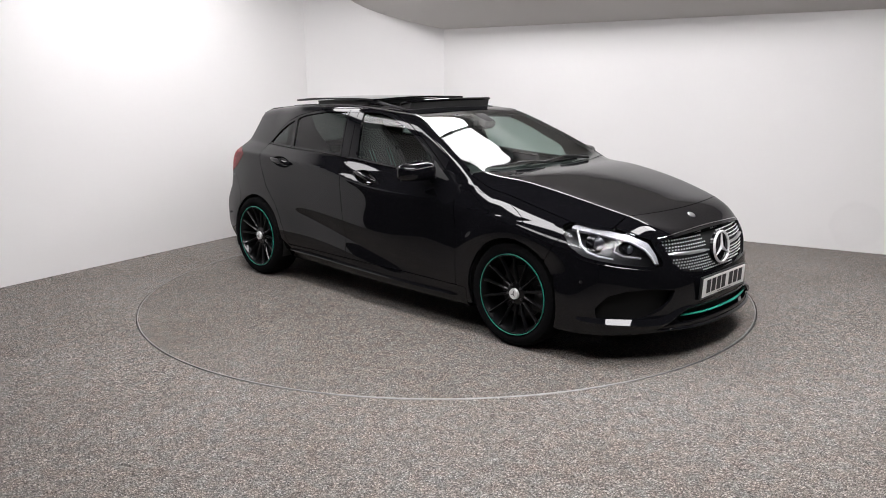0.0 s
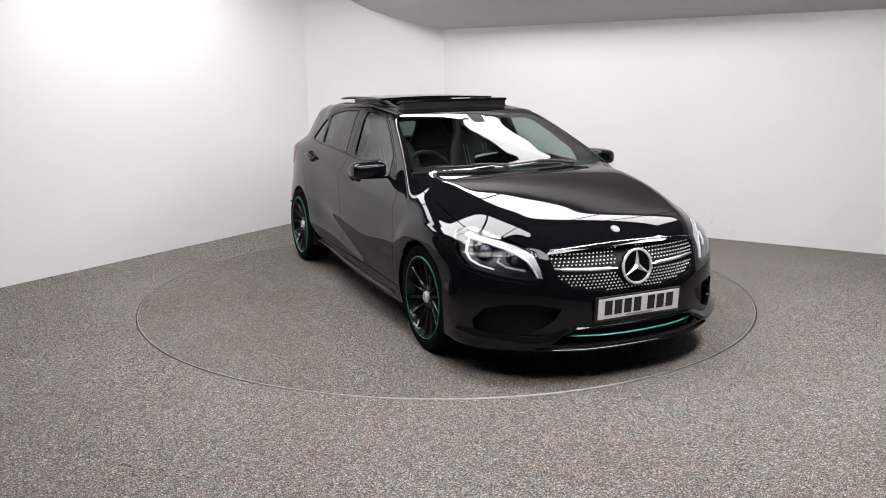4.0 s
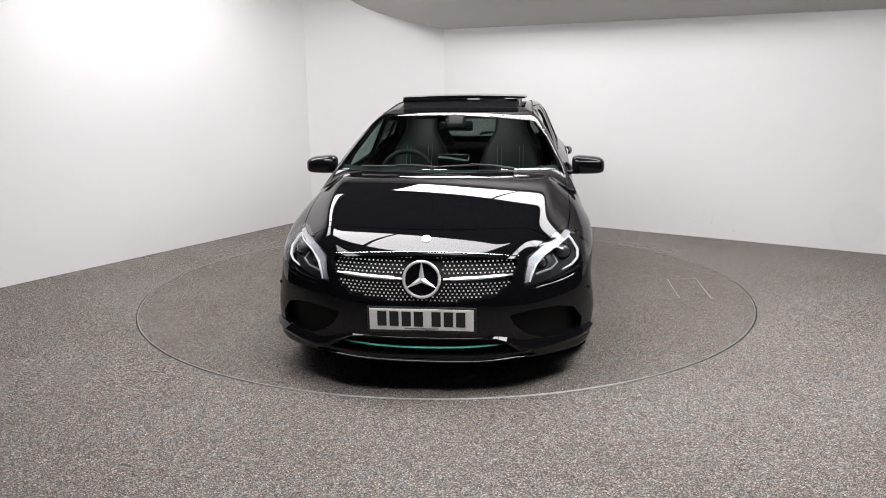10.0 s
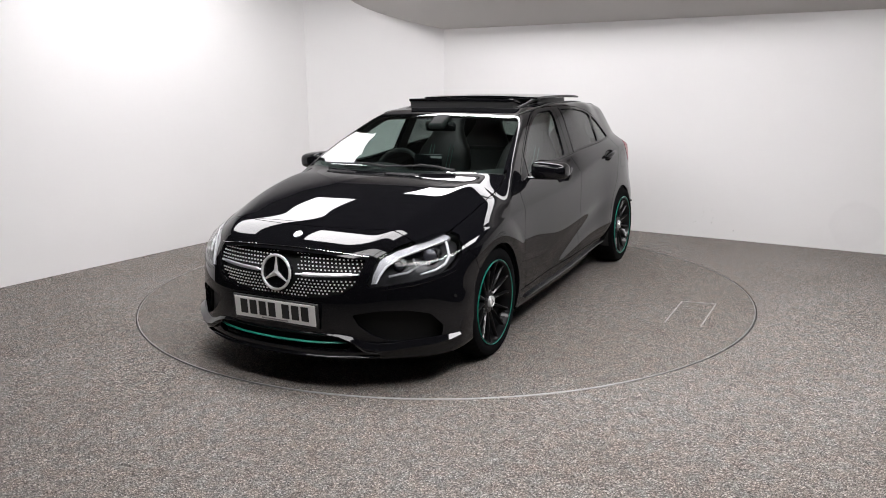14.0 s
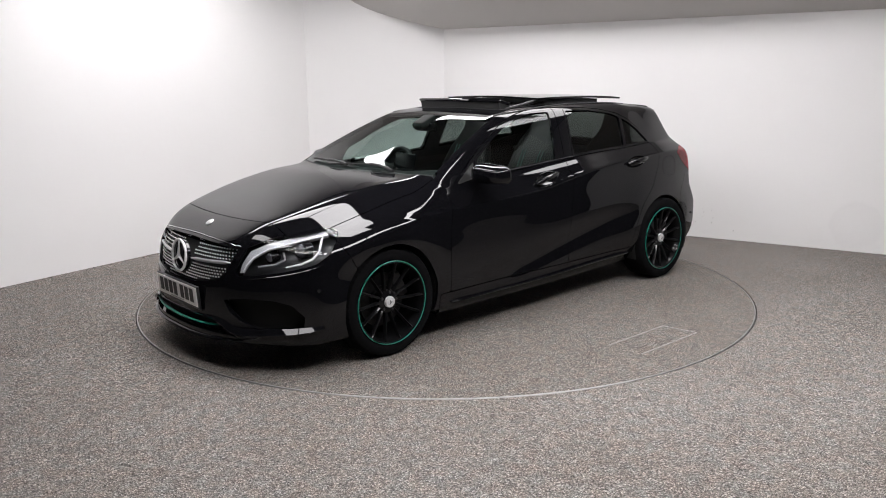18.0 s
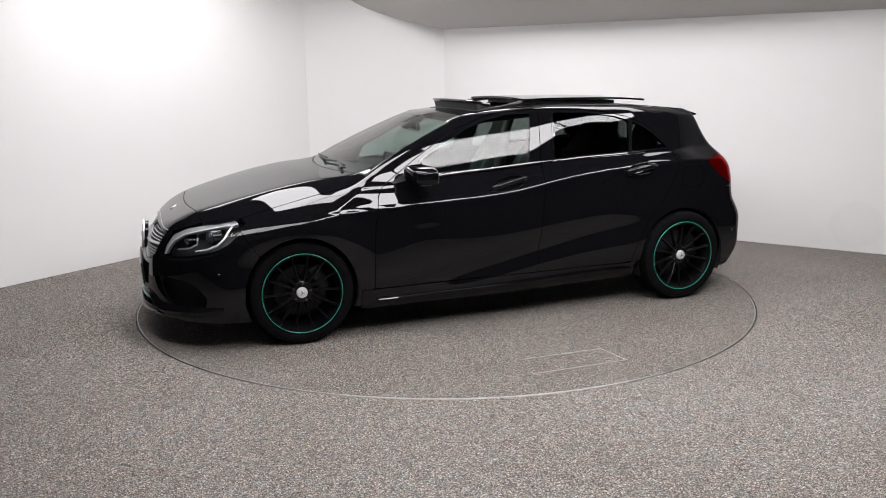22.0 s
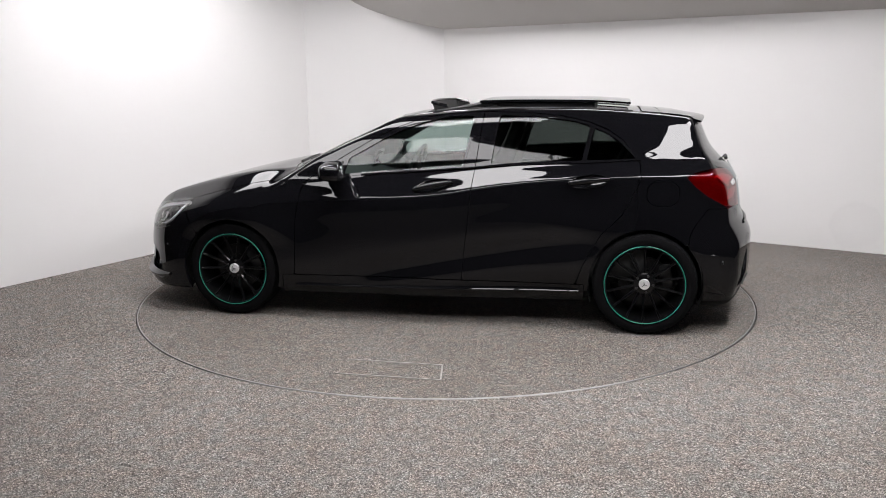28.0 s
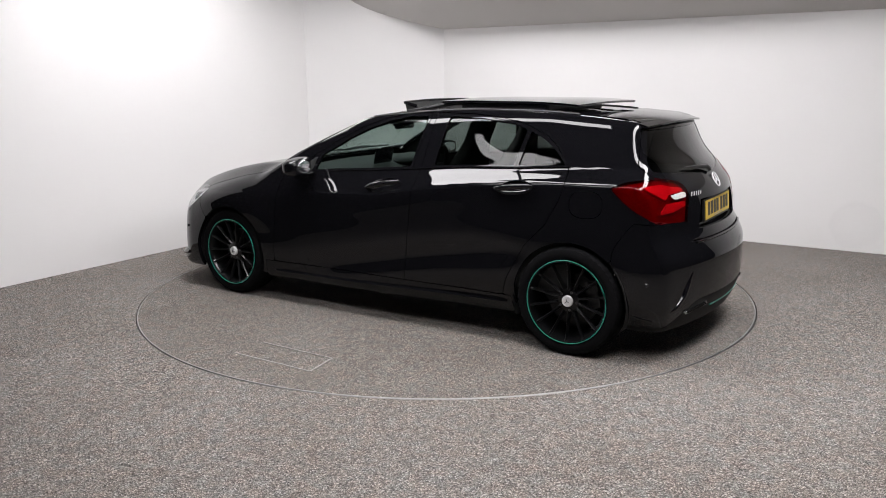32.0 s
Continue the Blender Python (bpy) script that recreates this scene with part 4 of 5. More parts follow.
    for side in (1, -1):
        blade = [on_side(x, 0.232 + 0.022 * ramp(np.array(-x), -0.6, 0.9), side) + Vector((0, side * 0.006, 0)) for x in np.linspace(0.90, -0.95, 28)]
        part("sill_blade", tube(blade, [0.006] + [0.016] * 26 + [0.006], 10, flat=0.55), PAINT, car)
    # wheel arch liners
    for sx in (1, -1):
        for side in (1, -1):
            bm = bmesh.new()
            rings = []
            for k in range(33):
                a = math.pi * (-0.12 + 1.24 * k / 32)
                c = Vector((sx * WHEELBASE / 2 + 0.348 * math.cos(a), 0, HUB_Z + 0.348 * math.sin(a)))
                rings.append([bm.verts.new(c + Vector((0, side * w, 0))) for w in (0.835, 0.50)] + [bm.verts.new(Vector((sx * WHEELBASE / 2, side * 0.50, HUB_Z)))])
            for p, q in zip(rings, rings[1:]):
                bm.faces.new((p[0], p[1], q[1], q[0]))
                bm.faces.new((p[1], p[2], q[2], q[1]))
            bmesh.ops.remove_doubles(bm, verts=bm.verts[:], dist=1e-5)
            part("arch_liner", bm, UNDER, car, smooth=False)


FRONT_GRIP, REAR_GRIP = (-0.027, 0.892, 0.120, -0.20), (-1.000, 0.940, 0.117, -0.115)


def f_grip(grip, x, z):
    """The oval hollow behind a door handle: middle x, middle z, half length, slope."""
    s = (x - grip[0]) * math.cos(grip[3]) + (z - grip[1]) * math.sin(grip[3])
    t = (z - grip[1]) * math.cos(grip[3]) - (x - grip[0]) * math.sin(grip[3])
    return (1 - np.hypot(s / grip[2], t / 0.039)) * 0.039


def door_handle(door, grip, side):
    cx, cz, half, slope = grip

    def at(places):
        xz = [(cx + s * math.cos(slope) - t * math.sin(slope), cz + s * math.sin(slope) + t * math.cos(slope)) for s, t, _ in places]
        return [p + Vector((0, side * q[2], 0)) for p, q in zip(on_sides(xz, side), places)]

    bm = bmesh.new()
    rings = []
    for r in (1.03, 1.0, 0.93, 0.75, 0.5, 0.2):
        out = {1.03: 0.0025, 1.0: 0.003}.get(r, -0.034 * (1 - r * r) ** 0.6)
        rings.append([bm.verts.new(p) for p in at([(half * r * math.cos(2 * math.pi * k / 28), 0.039 * r * math.sin(2 * math.pi * k / 28), out) for k in range(28)])])
    for p, q in zip(rings, rings[1:]):
        for k in range(28):
            bm.faces.new((p[k], p[(k + 1) % 28], q[(k + 1) % 28], q[k]))
    bm.faces.new(rings[-1])
    part("handle_recess", bm, GLOSS, door, "glossy black oval hollow", angle=60)
    n = 16
    steps = [i / n for i in range(n + 1)]
    pts = at([(half * (1.06 - 2.10 * s), 0.006 + 0.004 * math.sin(math.pi * s), 0.004 + 0.028 * math.sin(math.pi * (0.06 + 0.88 * s)) ** 0.6) for s in steps])
    rad = [0.009 + 0.0085 * abs(math.sin(math.pi * s)) ** 0.5 for s in steps]
    part("handle", tube(pts, rad, 12, flat=1.1), GLOSS, door, "glossy black door handle")


# ---- front end ----
def front_strip(keys, depth, height, thick, n=40):
    """A bmesh bar that follows the nose through (a, z) keys."""
    zf = curve(keys)
    a0, a1 = keys[0][0], keys[-1][0]
    bm = bmesh.new()
    rows = []
    across = [a0 + (a1 - a0) * i / n for i in range(n + 1)]
    for i, p in enumerate(on_fronts([(a, float(zf(a))) for a in across], depth)):
        h = height * (1.0 if 2 < i < n - 2 else 0.5)
        rows.append([bm.verts.new(p + Vector(c)) for c in ((0, 0, -h / 2), (thick * 0.7, 0, -h * 0.3), (thick, 0, 0), (thick * 0.7, 0, h * 0.3), (0, 0, h / 2), (-thick, 0, 0))])
    for p, q in zip(rows, rows[1:]):
        for k in range(6):
            bm.faces.new((p[k], p[(k + 1) % 6], q[(k + 1) % 6], q[k]))
    bm.faces.new(rows[0])
    bm.faces.new(rows[-1][::-1])
    return bm


def ribbon(points, sizes):
    """A bmesh blade along points on the skin, with a flat upper face that slopes outwards and an undercut below it."""
    bm = bmesh.new()
    rows = []
    for p, k in zip(points, sizes):
        n = skin_normal(np.array([p]))[0]
        out = Vector((n[0], n[1], 0)).normalized()
        rows.append([bm.verts.new(p + out * (a * k) + Vector((0, 0, b * k))) for a, b in ((-0.040, 0.018), (-0.012, 0.021), (-0.008, 0.020), (0.019, -0.007), (0.019, -0.011), (0.008, -0.030), (-0.040, -0.032))])
    for p, q in zip(rows, rows[1:]):
        for i in range(7):
            bm.faces.new((p[i], p[(i + 1) % 7], q[(i + 1) % 7], q[i]))
    bm.faces.new(rows[0])
    bm.faces.new(rows[-1][::-1])
    return bm


def star_shape(radius, rim, thick, spokes=3):
    """A ring with three tapered arms, in the yz plane facing +x. Returns two bmeshes."""
    ring = tube([(0, radius * math.sin(2 * math.pi * k / 48), radius * math.cos(2 * math.pi * k / 48)) for k in range(48)], rim, 10, closed=True)
    arms = bmesh.new()
    for k in range(spokes):
        a = 2 * math.pi * k / spokes
        tip = Vector((0, math.sin(a), math.cos(a))) * radius
        s = Vector((0, math.cos(a), -math.sin(a)))
        root = s * radius * 0.17
        c = [arms.verts.new(v) for v in (root, tip + s * 0.0015, tip - s * 0.0015, -root)]
        ridge = [arms.verts.new(v) for v in (Vector((thick, 0, 0)), tip + Vector((thick * 0.5, 0, 0)))]
        arms.faces.new((c[0], c[1], ridge[1], ridge[0]))
        arms.faces.new((ridge[0], ridge[1], c[2], c[3]))
        arms.faces.new((c[1], c[2], ridge[1]))
        arms.faces.new((c[3], c[2], c[1], c[0]))
    return ring, arms


def number_plate(car, at, turn, mat, name, surround):
    plate = new(name)
    plate.parent = car
    plate.matrix_basis = Matrix.Translation(at) @ turn
    bm = bmesh.new()
    box(bm, (0.012, 0.545, 0.135), (-0.010, 0, -0.004), bevel=0.004)
    part("plate_holder", bm, surround, plate)
    bm = bmesh.new()
    box(bm, (0.004, 0.520, 0.111), (0, 0, 0), bevel=0.0012, segments=1)
    part("plate", bm, mat, plate)
    y = -0.220
    for k in range(7):
        w = 0.046
        bm = bmesh.new()
        box(bm, (0.0012, w, 0.077), (0.0030, y + w / 2, 0.004))
        part("bar", bm, PLATE_INK, plate, smooth=False)
        y += w + (0.015 if k != 3 else 0.042)
    bm = bmesh.new()
    box(bm, (0.0012, 0.17, 0.006), (0.0030, 0, -0.046))
    part("bar", bm, PLATE_GREY, plate, "thin grey line of unreadable print", smooth=False)
    return plate


def build_front(car):
    panel("grille_backing", car, INTAKE_BLACK, lambda x, y, z: low(GRILLE(np.abs(y), z) + 0.02, x - 1.6), lip=0, lift=-0.045)
    panel("grille_frame", car, GLOSS, lambda x, y, z: low(GRILLE(np.abs(y), z) + 0.001, x - 1.6), lip=0.04, lift=-0.001, also=lambda x, y, z: 0.012 - GRILLE(np.abs(y), z))
    part("grille_trim", front_strip([(-0.475, 0.690), (-0.3, 0.701), (0.0, 0.707), (0.3, 0.701), (0.475, 0.690)], 0.0, 0.006, 0.003), CHROME, car, "chrome line along the grille's top")
    for side in (1, -1):
        part("grille_blade", front_strip([(side * 0.105, 0.588), (side * 0.28, 0.594), (side * 0.445, 0.603)], 0.018, 0.020, 0.012, 24), SATIN, car, "silver blade beside the emblem")
    # rows of small bright studs on the dark grille, fanned a little outwards
    bm = bmesh.new()
    spots = []
    for row, z in enumerate([0.686, 0.669, 0.652, 0.635, 0.619, 0.571, 0.555, 0.539, 0.523, 0.507, 0.491, 0.477]):
        for k in range(-26, 27):
            a = (k + 0.5 * (row % 2)) * 0.0225 * (1 - 0.25 * (0.69 - z))
            zz = z - 0.006 + 0.012 * abs(a) * (1 if z > 0.6 else -1.4 + 4 * abs(a))
            if float(GRILLE(np.array(abs(a)), np.array(zz))) > 0.018 and math.hypot(a, zz - 0.593) > 0.106:
                spots.append((a, zz))
    for p in on_fronts(spots, 0.024):
        w, h = 0.0040 + 0.0008 * abs(p.y) / 0.45, 0.0034
        front = [bm.verts.new(p + Vector((0.004, y * w, z * h))) for y, z in ((-0.8, -1), (0.8, -1), (1, 0), (0.8, 1), (-0.8, 1), (-1, 0))]
        rear = [bm.verts.new(p + Vector((0.0, y * w, z * h))) for y, z in ((-0.8, -1), (0.8, -1), (1, 0), (0.8, 1), (-0.8, 1), (-1, 0))]
        bm.faces.new(front)
        for i in range(6):
            bm.faces.new((rear[i], rear[(i + 1) % 6], front[(i + 1) % 6], front[i]))
    tagged(part("grille_studs", bm, STUD, car, "rows of small bright metal studs", smooth=False), kind="stuff")
    emblem = new("emblem")
    emblem.parent = car
    emblem.matrix_basis = pose(2.214, 0, 0.593, 0, -6, 0)
    ring, arms = star_shape(0.089, 0.0075, 0.012)
    part("ring", ring, EMBLEM, emblem)
    part("arms", arms, EMBLEM, emblem, smooth=False)
    bm = bmesh.new()
    rod(bm, (-0.03, 0, 0), (-0.006, 0, 0), 0.088, 0.086, 40)
    part("backing_disc", bm, GLOSS, emblem)
    p = on_top(2.015, 0.0)
    n = Vector(skin_normal(np.array([[p.x, 0, p.z]]))[0])
    bm = bmesh.new()
    rod(bm, p - n * 0.002, p + n * 0.004, 0.027, 0.024, 32)
    part("bonnet_badge", bm, SATIN, car, "small round silver badge")
    number_plate(car, Vector((2.243, 0, 0.395)), Matrix.Rotation(radians(3.6), 4, "Y"), PLATE_WHITE, "front_plate", PLASTIC)
    # lower openings
    panel("intake_backing", car, INTAKE_BLACK, lambda x, y, z: low(LOW_INTAKE(np.abs(y), z) + 0.02, x - 1.6), lip=0, lift=-0.07)
    for side in (1, -1):
        panel("side_intake", car, INTAKE_BLACK, lambda x, y, z: low(INTAKE(np.abs(y), z) + 0.012, x - 1.4, y * side), "matt black recessed side intake", lip=0, lift=-0.05)
        # upright flick at the outer end of the intake
        fin = [on_round(p, z, side, 0.016) for p, z in ((0.80, 0.415), (0.84, 0.36), (0.865, 0.31), (0.86, 0.265))]
        part("intake_fin", tube(fin, 0.013, 8), GLOSS, car)
        blade = [on_front(side * a, z, -0.012) for a, z in ((0.30, 0.302), (0.37, 0.298), (0.43, 0.280), (0.49, 0.250), (0.55, 0.236), (0.62, 0.238), (0.70, 0.246))]
        blade += [on_round(psi, z, side, -0.010) for psi, z in ((0.80, 0.252), (0.88, 0.26), (0.95, 0.268))]
        part("bumper_blade", ribbon(blade, [0.12, 0.35, 0.75, 1.0, 1.05, 1.05, 1.0, 0.95, 0.8, 0.4]), PAINT, car, "gloss black sculpted bumper blade", angle=25)
        ledge = [on_round(psi, z, side, 0.004) for psi, z in ((0.52, 0.526), (0.60, 0.537), (0.72, 0.551), (0.80, 0.566), (0.88, 0.583), (0.94, 0.600), (1.0, 0.640))]
        part("lamp_ledge", ribbon(ledge, [0.2, 0.38, 0.42, 0.42, 0.40, 0.34, 0.15]), PAINT, car, angle=25)
        bm = bmesh.new()
        p = on_round(0.93, 0.47, side, 0.0)
        rod(bm, p - Vector((0.004, 0, 0)), p + Vector((0.003, side * 0.004, 0)), 0.010, 0.009, 16)
        part("parking_sensor", bm, GLOSS, car)
    part("green_strip", front_strip([(-0.435, 0.262), (-0.2, 0.252), (0.0, 0.249), (0.2, 0.252), (0.435, 0.262)], 0.006, 0.012, 0.010), GREEN, car, "green strip across the lower intake")
    part("upper_lip", front_strip([(-0.40, 0.300), (-0.2, 0.299), (0.0, 0.299), (0.2, 0.299), (0.40, 0.300)], -0.002, 0.010, 0.006), PAINT, car)
    part("intake_slat", front_strip([(-0.39, 0.276), (0.0, 0.275), (0.39, 0.276)], 0.04, 0.007, 0.006), PLASTIC, car)
    part("splitter", front_strip([(-0.56, 0.196), (-0.3, 0.186), (0.0, 0.184), (0.3, 0.186), (0.56, 0.196)], -0.004, 0.020, 0.014), PAINT, car, "gloss black front lip")
    # headlamps
    for side in (1, -1):
        lamp = panel("headlamp", car, LAMP_DARK, lambda x, y, z: low(HEADLAMP(psi_front(x, y), z) + 0.01, x - 1.5, y * side), "clear headlamp with silver light strip", lip=0, lift=-0.075)
        panel("reflector_band", lamp, LAMP_SILVER, lambda x, y, z: low(LAMP_BAND(psi_front(x, y), z) - 0.004, x - 1.5, y * side), "silver light strip", lip=0.02, lift=-0.012)
        panel("lens", lamp, LENS, lambda x, y, z: low(HEADLAMP(psi_front(x, y), z) - 0.001, x - 1.5, y * side), lip=0, lift=0.001)
        guide = [on_round(p, z, side, 0.03) for p, z in ((0.76, 0.590), (0.84, 0.605), (0.90, 0.628), (0.935, 0.665), (0.945, 0.705), (0.955, 0.735))]
        part("light_guide", tube(guide, [0.004, 0.006, 0.007, 0.007, 0.007, 0.005], 8), LAMP_WHITE, lamp)
        line = [on_round(p, z, side, 0.006) for p, z in ((0.535, 0.560), (0.555, 0.600), (0.588, 0.640), (0.66, 0.680), (0.80, 0.712), (0.93, 0.733))]
        part("running_light", tube(line, [0.005, 0.006, 0.006, 0.005, 0.004, 0.003], 8), LAMP_WHITE, lamp, "white running light line")
        for psi, z, r in ((0.84, 0.665, 0.043), (0.66, 0.632, 0.030)):
            c = on_round(psi, z, side, 0.075)
            bm = bmesh.new()
            rod(bm, c - Vector((0.03, 0, 0)), c + Vector((0.02, side * 0.008, 0)), r * 1.15, r * 1.05, 28)
            part("lamp_bezel", bm, LAMP_BLACK, lamp)
            bm = bmesh.new()
            bmesh.ops.create_uvsphere(bm, u_segments=24, v_segments=12, radius=r, matrix=Matrix.Translation(c + Vector((0.008, side * 0.004, 0))))
            part("projector", bm, PROJECTOR, lamp)
        vane = [on_round(p, z, side, 0.045) for p, z in ((0.60, 0.585), (0.70, 0.600), (0.75, 0.625), (0.735, 0.66))]
        part("lamp_vane", tube(vane, 0.006, 6), LAMP_SILVER, lamp)


# ---- rear end ----
def build_rear(car):
    panel("plate_recess", car, PAINT, lambda x, y, z: low(PLATE_RECESS(np.abs(y), z) + 0.02, -1.5 - x), lip=0, lift=-0.045)
    number_plate(car, Vector((-1.942, 0, 0.803)), Matrix.Rotation(math.pi, 4, "Z") @ Matrix.Rotation(radians(-4), 4, "Y"), PLATE_YELLOW, "rear_plate", PLASTIC)
    for side in (1, -1):
        lamp = panel("tail_lamp", car, TAIL_DARK, lambda x, y, z: low(TAIL_LAMP(psi_rear(x, y), z) + 0.008, -1.4 - x, y * side), "red tail lamp", lip=0, lift=-0.018)
        panel("lens", lamp, TAIL_LENS, lambda x, y, z: low(TAIL_LAMP(psi_rear(x, y), z) - 0.001, -1.4 - x, y * side), lip=0.01, lift=0.002)
        panel("reverse_light", lamp, REVERSE, lambda x, y, z: low(TAIL_CLEAR(psi_rear(x, y), z), -1.4 - x, y * side), "clear reversing light", lip=0.004, lift=0.0035)
        for field in (TAIL_UPPER, TAIL_LOWER):
            panel("lamp_segment", lamp, TAIL_BRIGHT, lambda x, y, z: low(field(psi_rear(x, y), z), -1.4 - x, y * side), "bright red light segment", lip=0.008, lift=-0.006)
        # exhaust trims
        outer = [(0.125, -0.004), (0.095, -0.026), (-0.105, -0.002), (-0.085, 0.022)]
        bm = bmesh.new()
        loops = []
        for push, k in ((0.02, 1.0), (-0.010, 1.0), (-0.010, 0.86), (0.03, 0.80)):
            loops.append([bm.verts.new(on_back(side * (0.480 + a * k), 0.290 + b * k, push)) for a, b in outer])
        for p, q in zip(loops, loops[1:]):
            for i in range(4):
                bm.faces.new((p[i], p[(i + 1) % 4], q[(i + 1) % 4], q[i]))
        bmesh.ops.bevel(bm, geom=[e for e in bm.edges], offset=0.004, segments=2, affect="EDGES")
        part("exhaust_trim", bm, CHROME, car, "chrome exhaust trim")
        bm = bmesh.new()
        bm.faces.new([bm.verts.new(on_back(side * (0.480 + a * 0.86), 0.290 + b * 0.86, 0.006)) for a, b in outer])
        bmesh.ops.solidify(bm, geom=bm.faces[:], thickness=0.004)
        part("exhaust_hollow", bm, UNDER, car, smooth=False)
    emblem = new("emblem")
    emblem.parent = car
    p = on_back(0, 0.957)
    emblem.matrix_basis = Matrix.Translation(p + Vector((-0.004, 0, 0))) @ Matrix.Rotation(math.pi, 4, "Z") @ Matrix.Rotation(radians(-28), 4, "Y")
    ring, arms = star_shape(0.044, 0.0040, 0.006)
    part("ring", ring, EMBLEM, emblem)
    part("arms", arms, EMBLEM, emblem, smooth=False)
    for k in range(5):
        a = 0.415 - 0.026 * k
        p = on_back(a, 0.916, -0.002)
        bm = bmesh.new()
        box(bm, (0.005, 0.019, 0.024 if k != 4 else 0.018), p, (0, 0, 12), bevel=0.0012, segments=1)
        part("badge_bar", bm, EMBLEM, car)
    # rear wiper
    bm = tube([on_back(0.02, 1.015, -0.02), on_back(0.05, 1.035, -0.028), on_back(0.20, 1.048, -0.028), on_back(0.33, 1.050, -0.016)], [0.013, 0.013, 0.009, 0.004], 8)
    part("rear_wiper", bm, PLASTIC, car)
    # creases and sensors of the rear bumper's corners
    for side in (1, -1):
        crease = [on_round(p, z, side, 0.003, True) for p, z in ((1.10, 0.505), (0.98, 0.512), (0.86, 0.505), (0.74, 0.485))]
        part("bumper_crease", ribbon(crease, [0.05, 0.22, 0.26, 0.05]), PAINT, car, angle=25)
        fold = [on_round(p, z, side, 0.004, True) for p, z in ((0.62, 0.52), (0.66, 0.45), (0.70, 0.38), (0.76, 0.32), (0.84, 0.28))]
        part("bumper_fold", tube(fold, [0.003, 0.014, 0.018, 0.014, 0.004], 10), PAINT, car)
        p = on_round(0.93, 0.462, side, 0.0, True)
        bm = bmesh.new()
        rod(bm, p + Vector((0.004, 0, 0)), p - Vector((0.003, -side * 0.004, 0)), 0.010, 0.009, 16)
        part("parking_sensor", bm, PLASTIC, car)
        fin = [on_round(p, z, side, 0.004, True) for p, z in ((1.02, 0.285), (0.95, 0.262), (0.88, 0.250))]
        part("bumper_fin", tube(fin, [0.004, 0.009, 0.006], 8), GLOSS, car)
    # bumper edge and lower line
    part("bumper_step", tube([on_back(y, 0.655, -0.002) for y in np.linspace(-0.46, 0.46, 19)], 0.008, 8), PAINT, car)
    bm = tube([on_back(y, 0.268, 0.0) for y in np.linspace(-0.31, 0.31, 15)], 0.005, 8)
    part("green_strip", bm, GREEN, car, "green strip below the rear bumper")


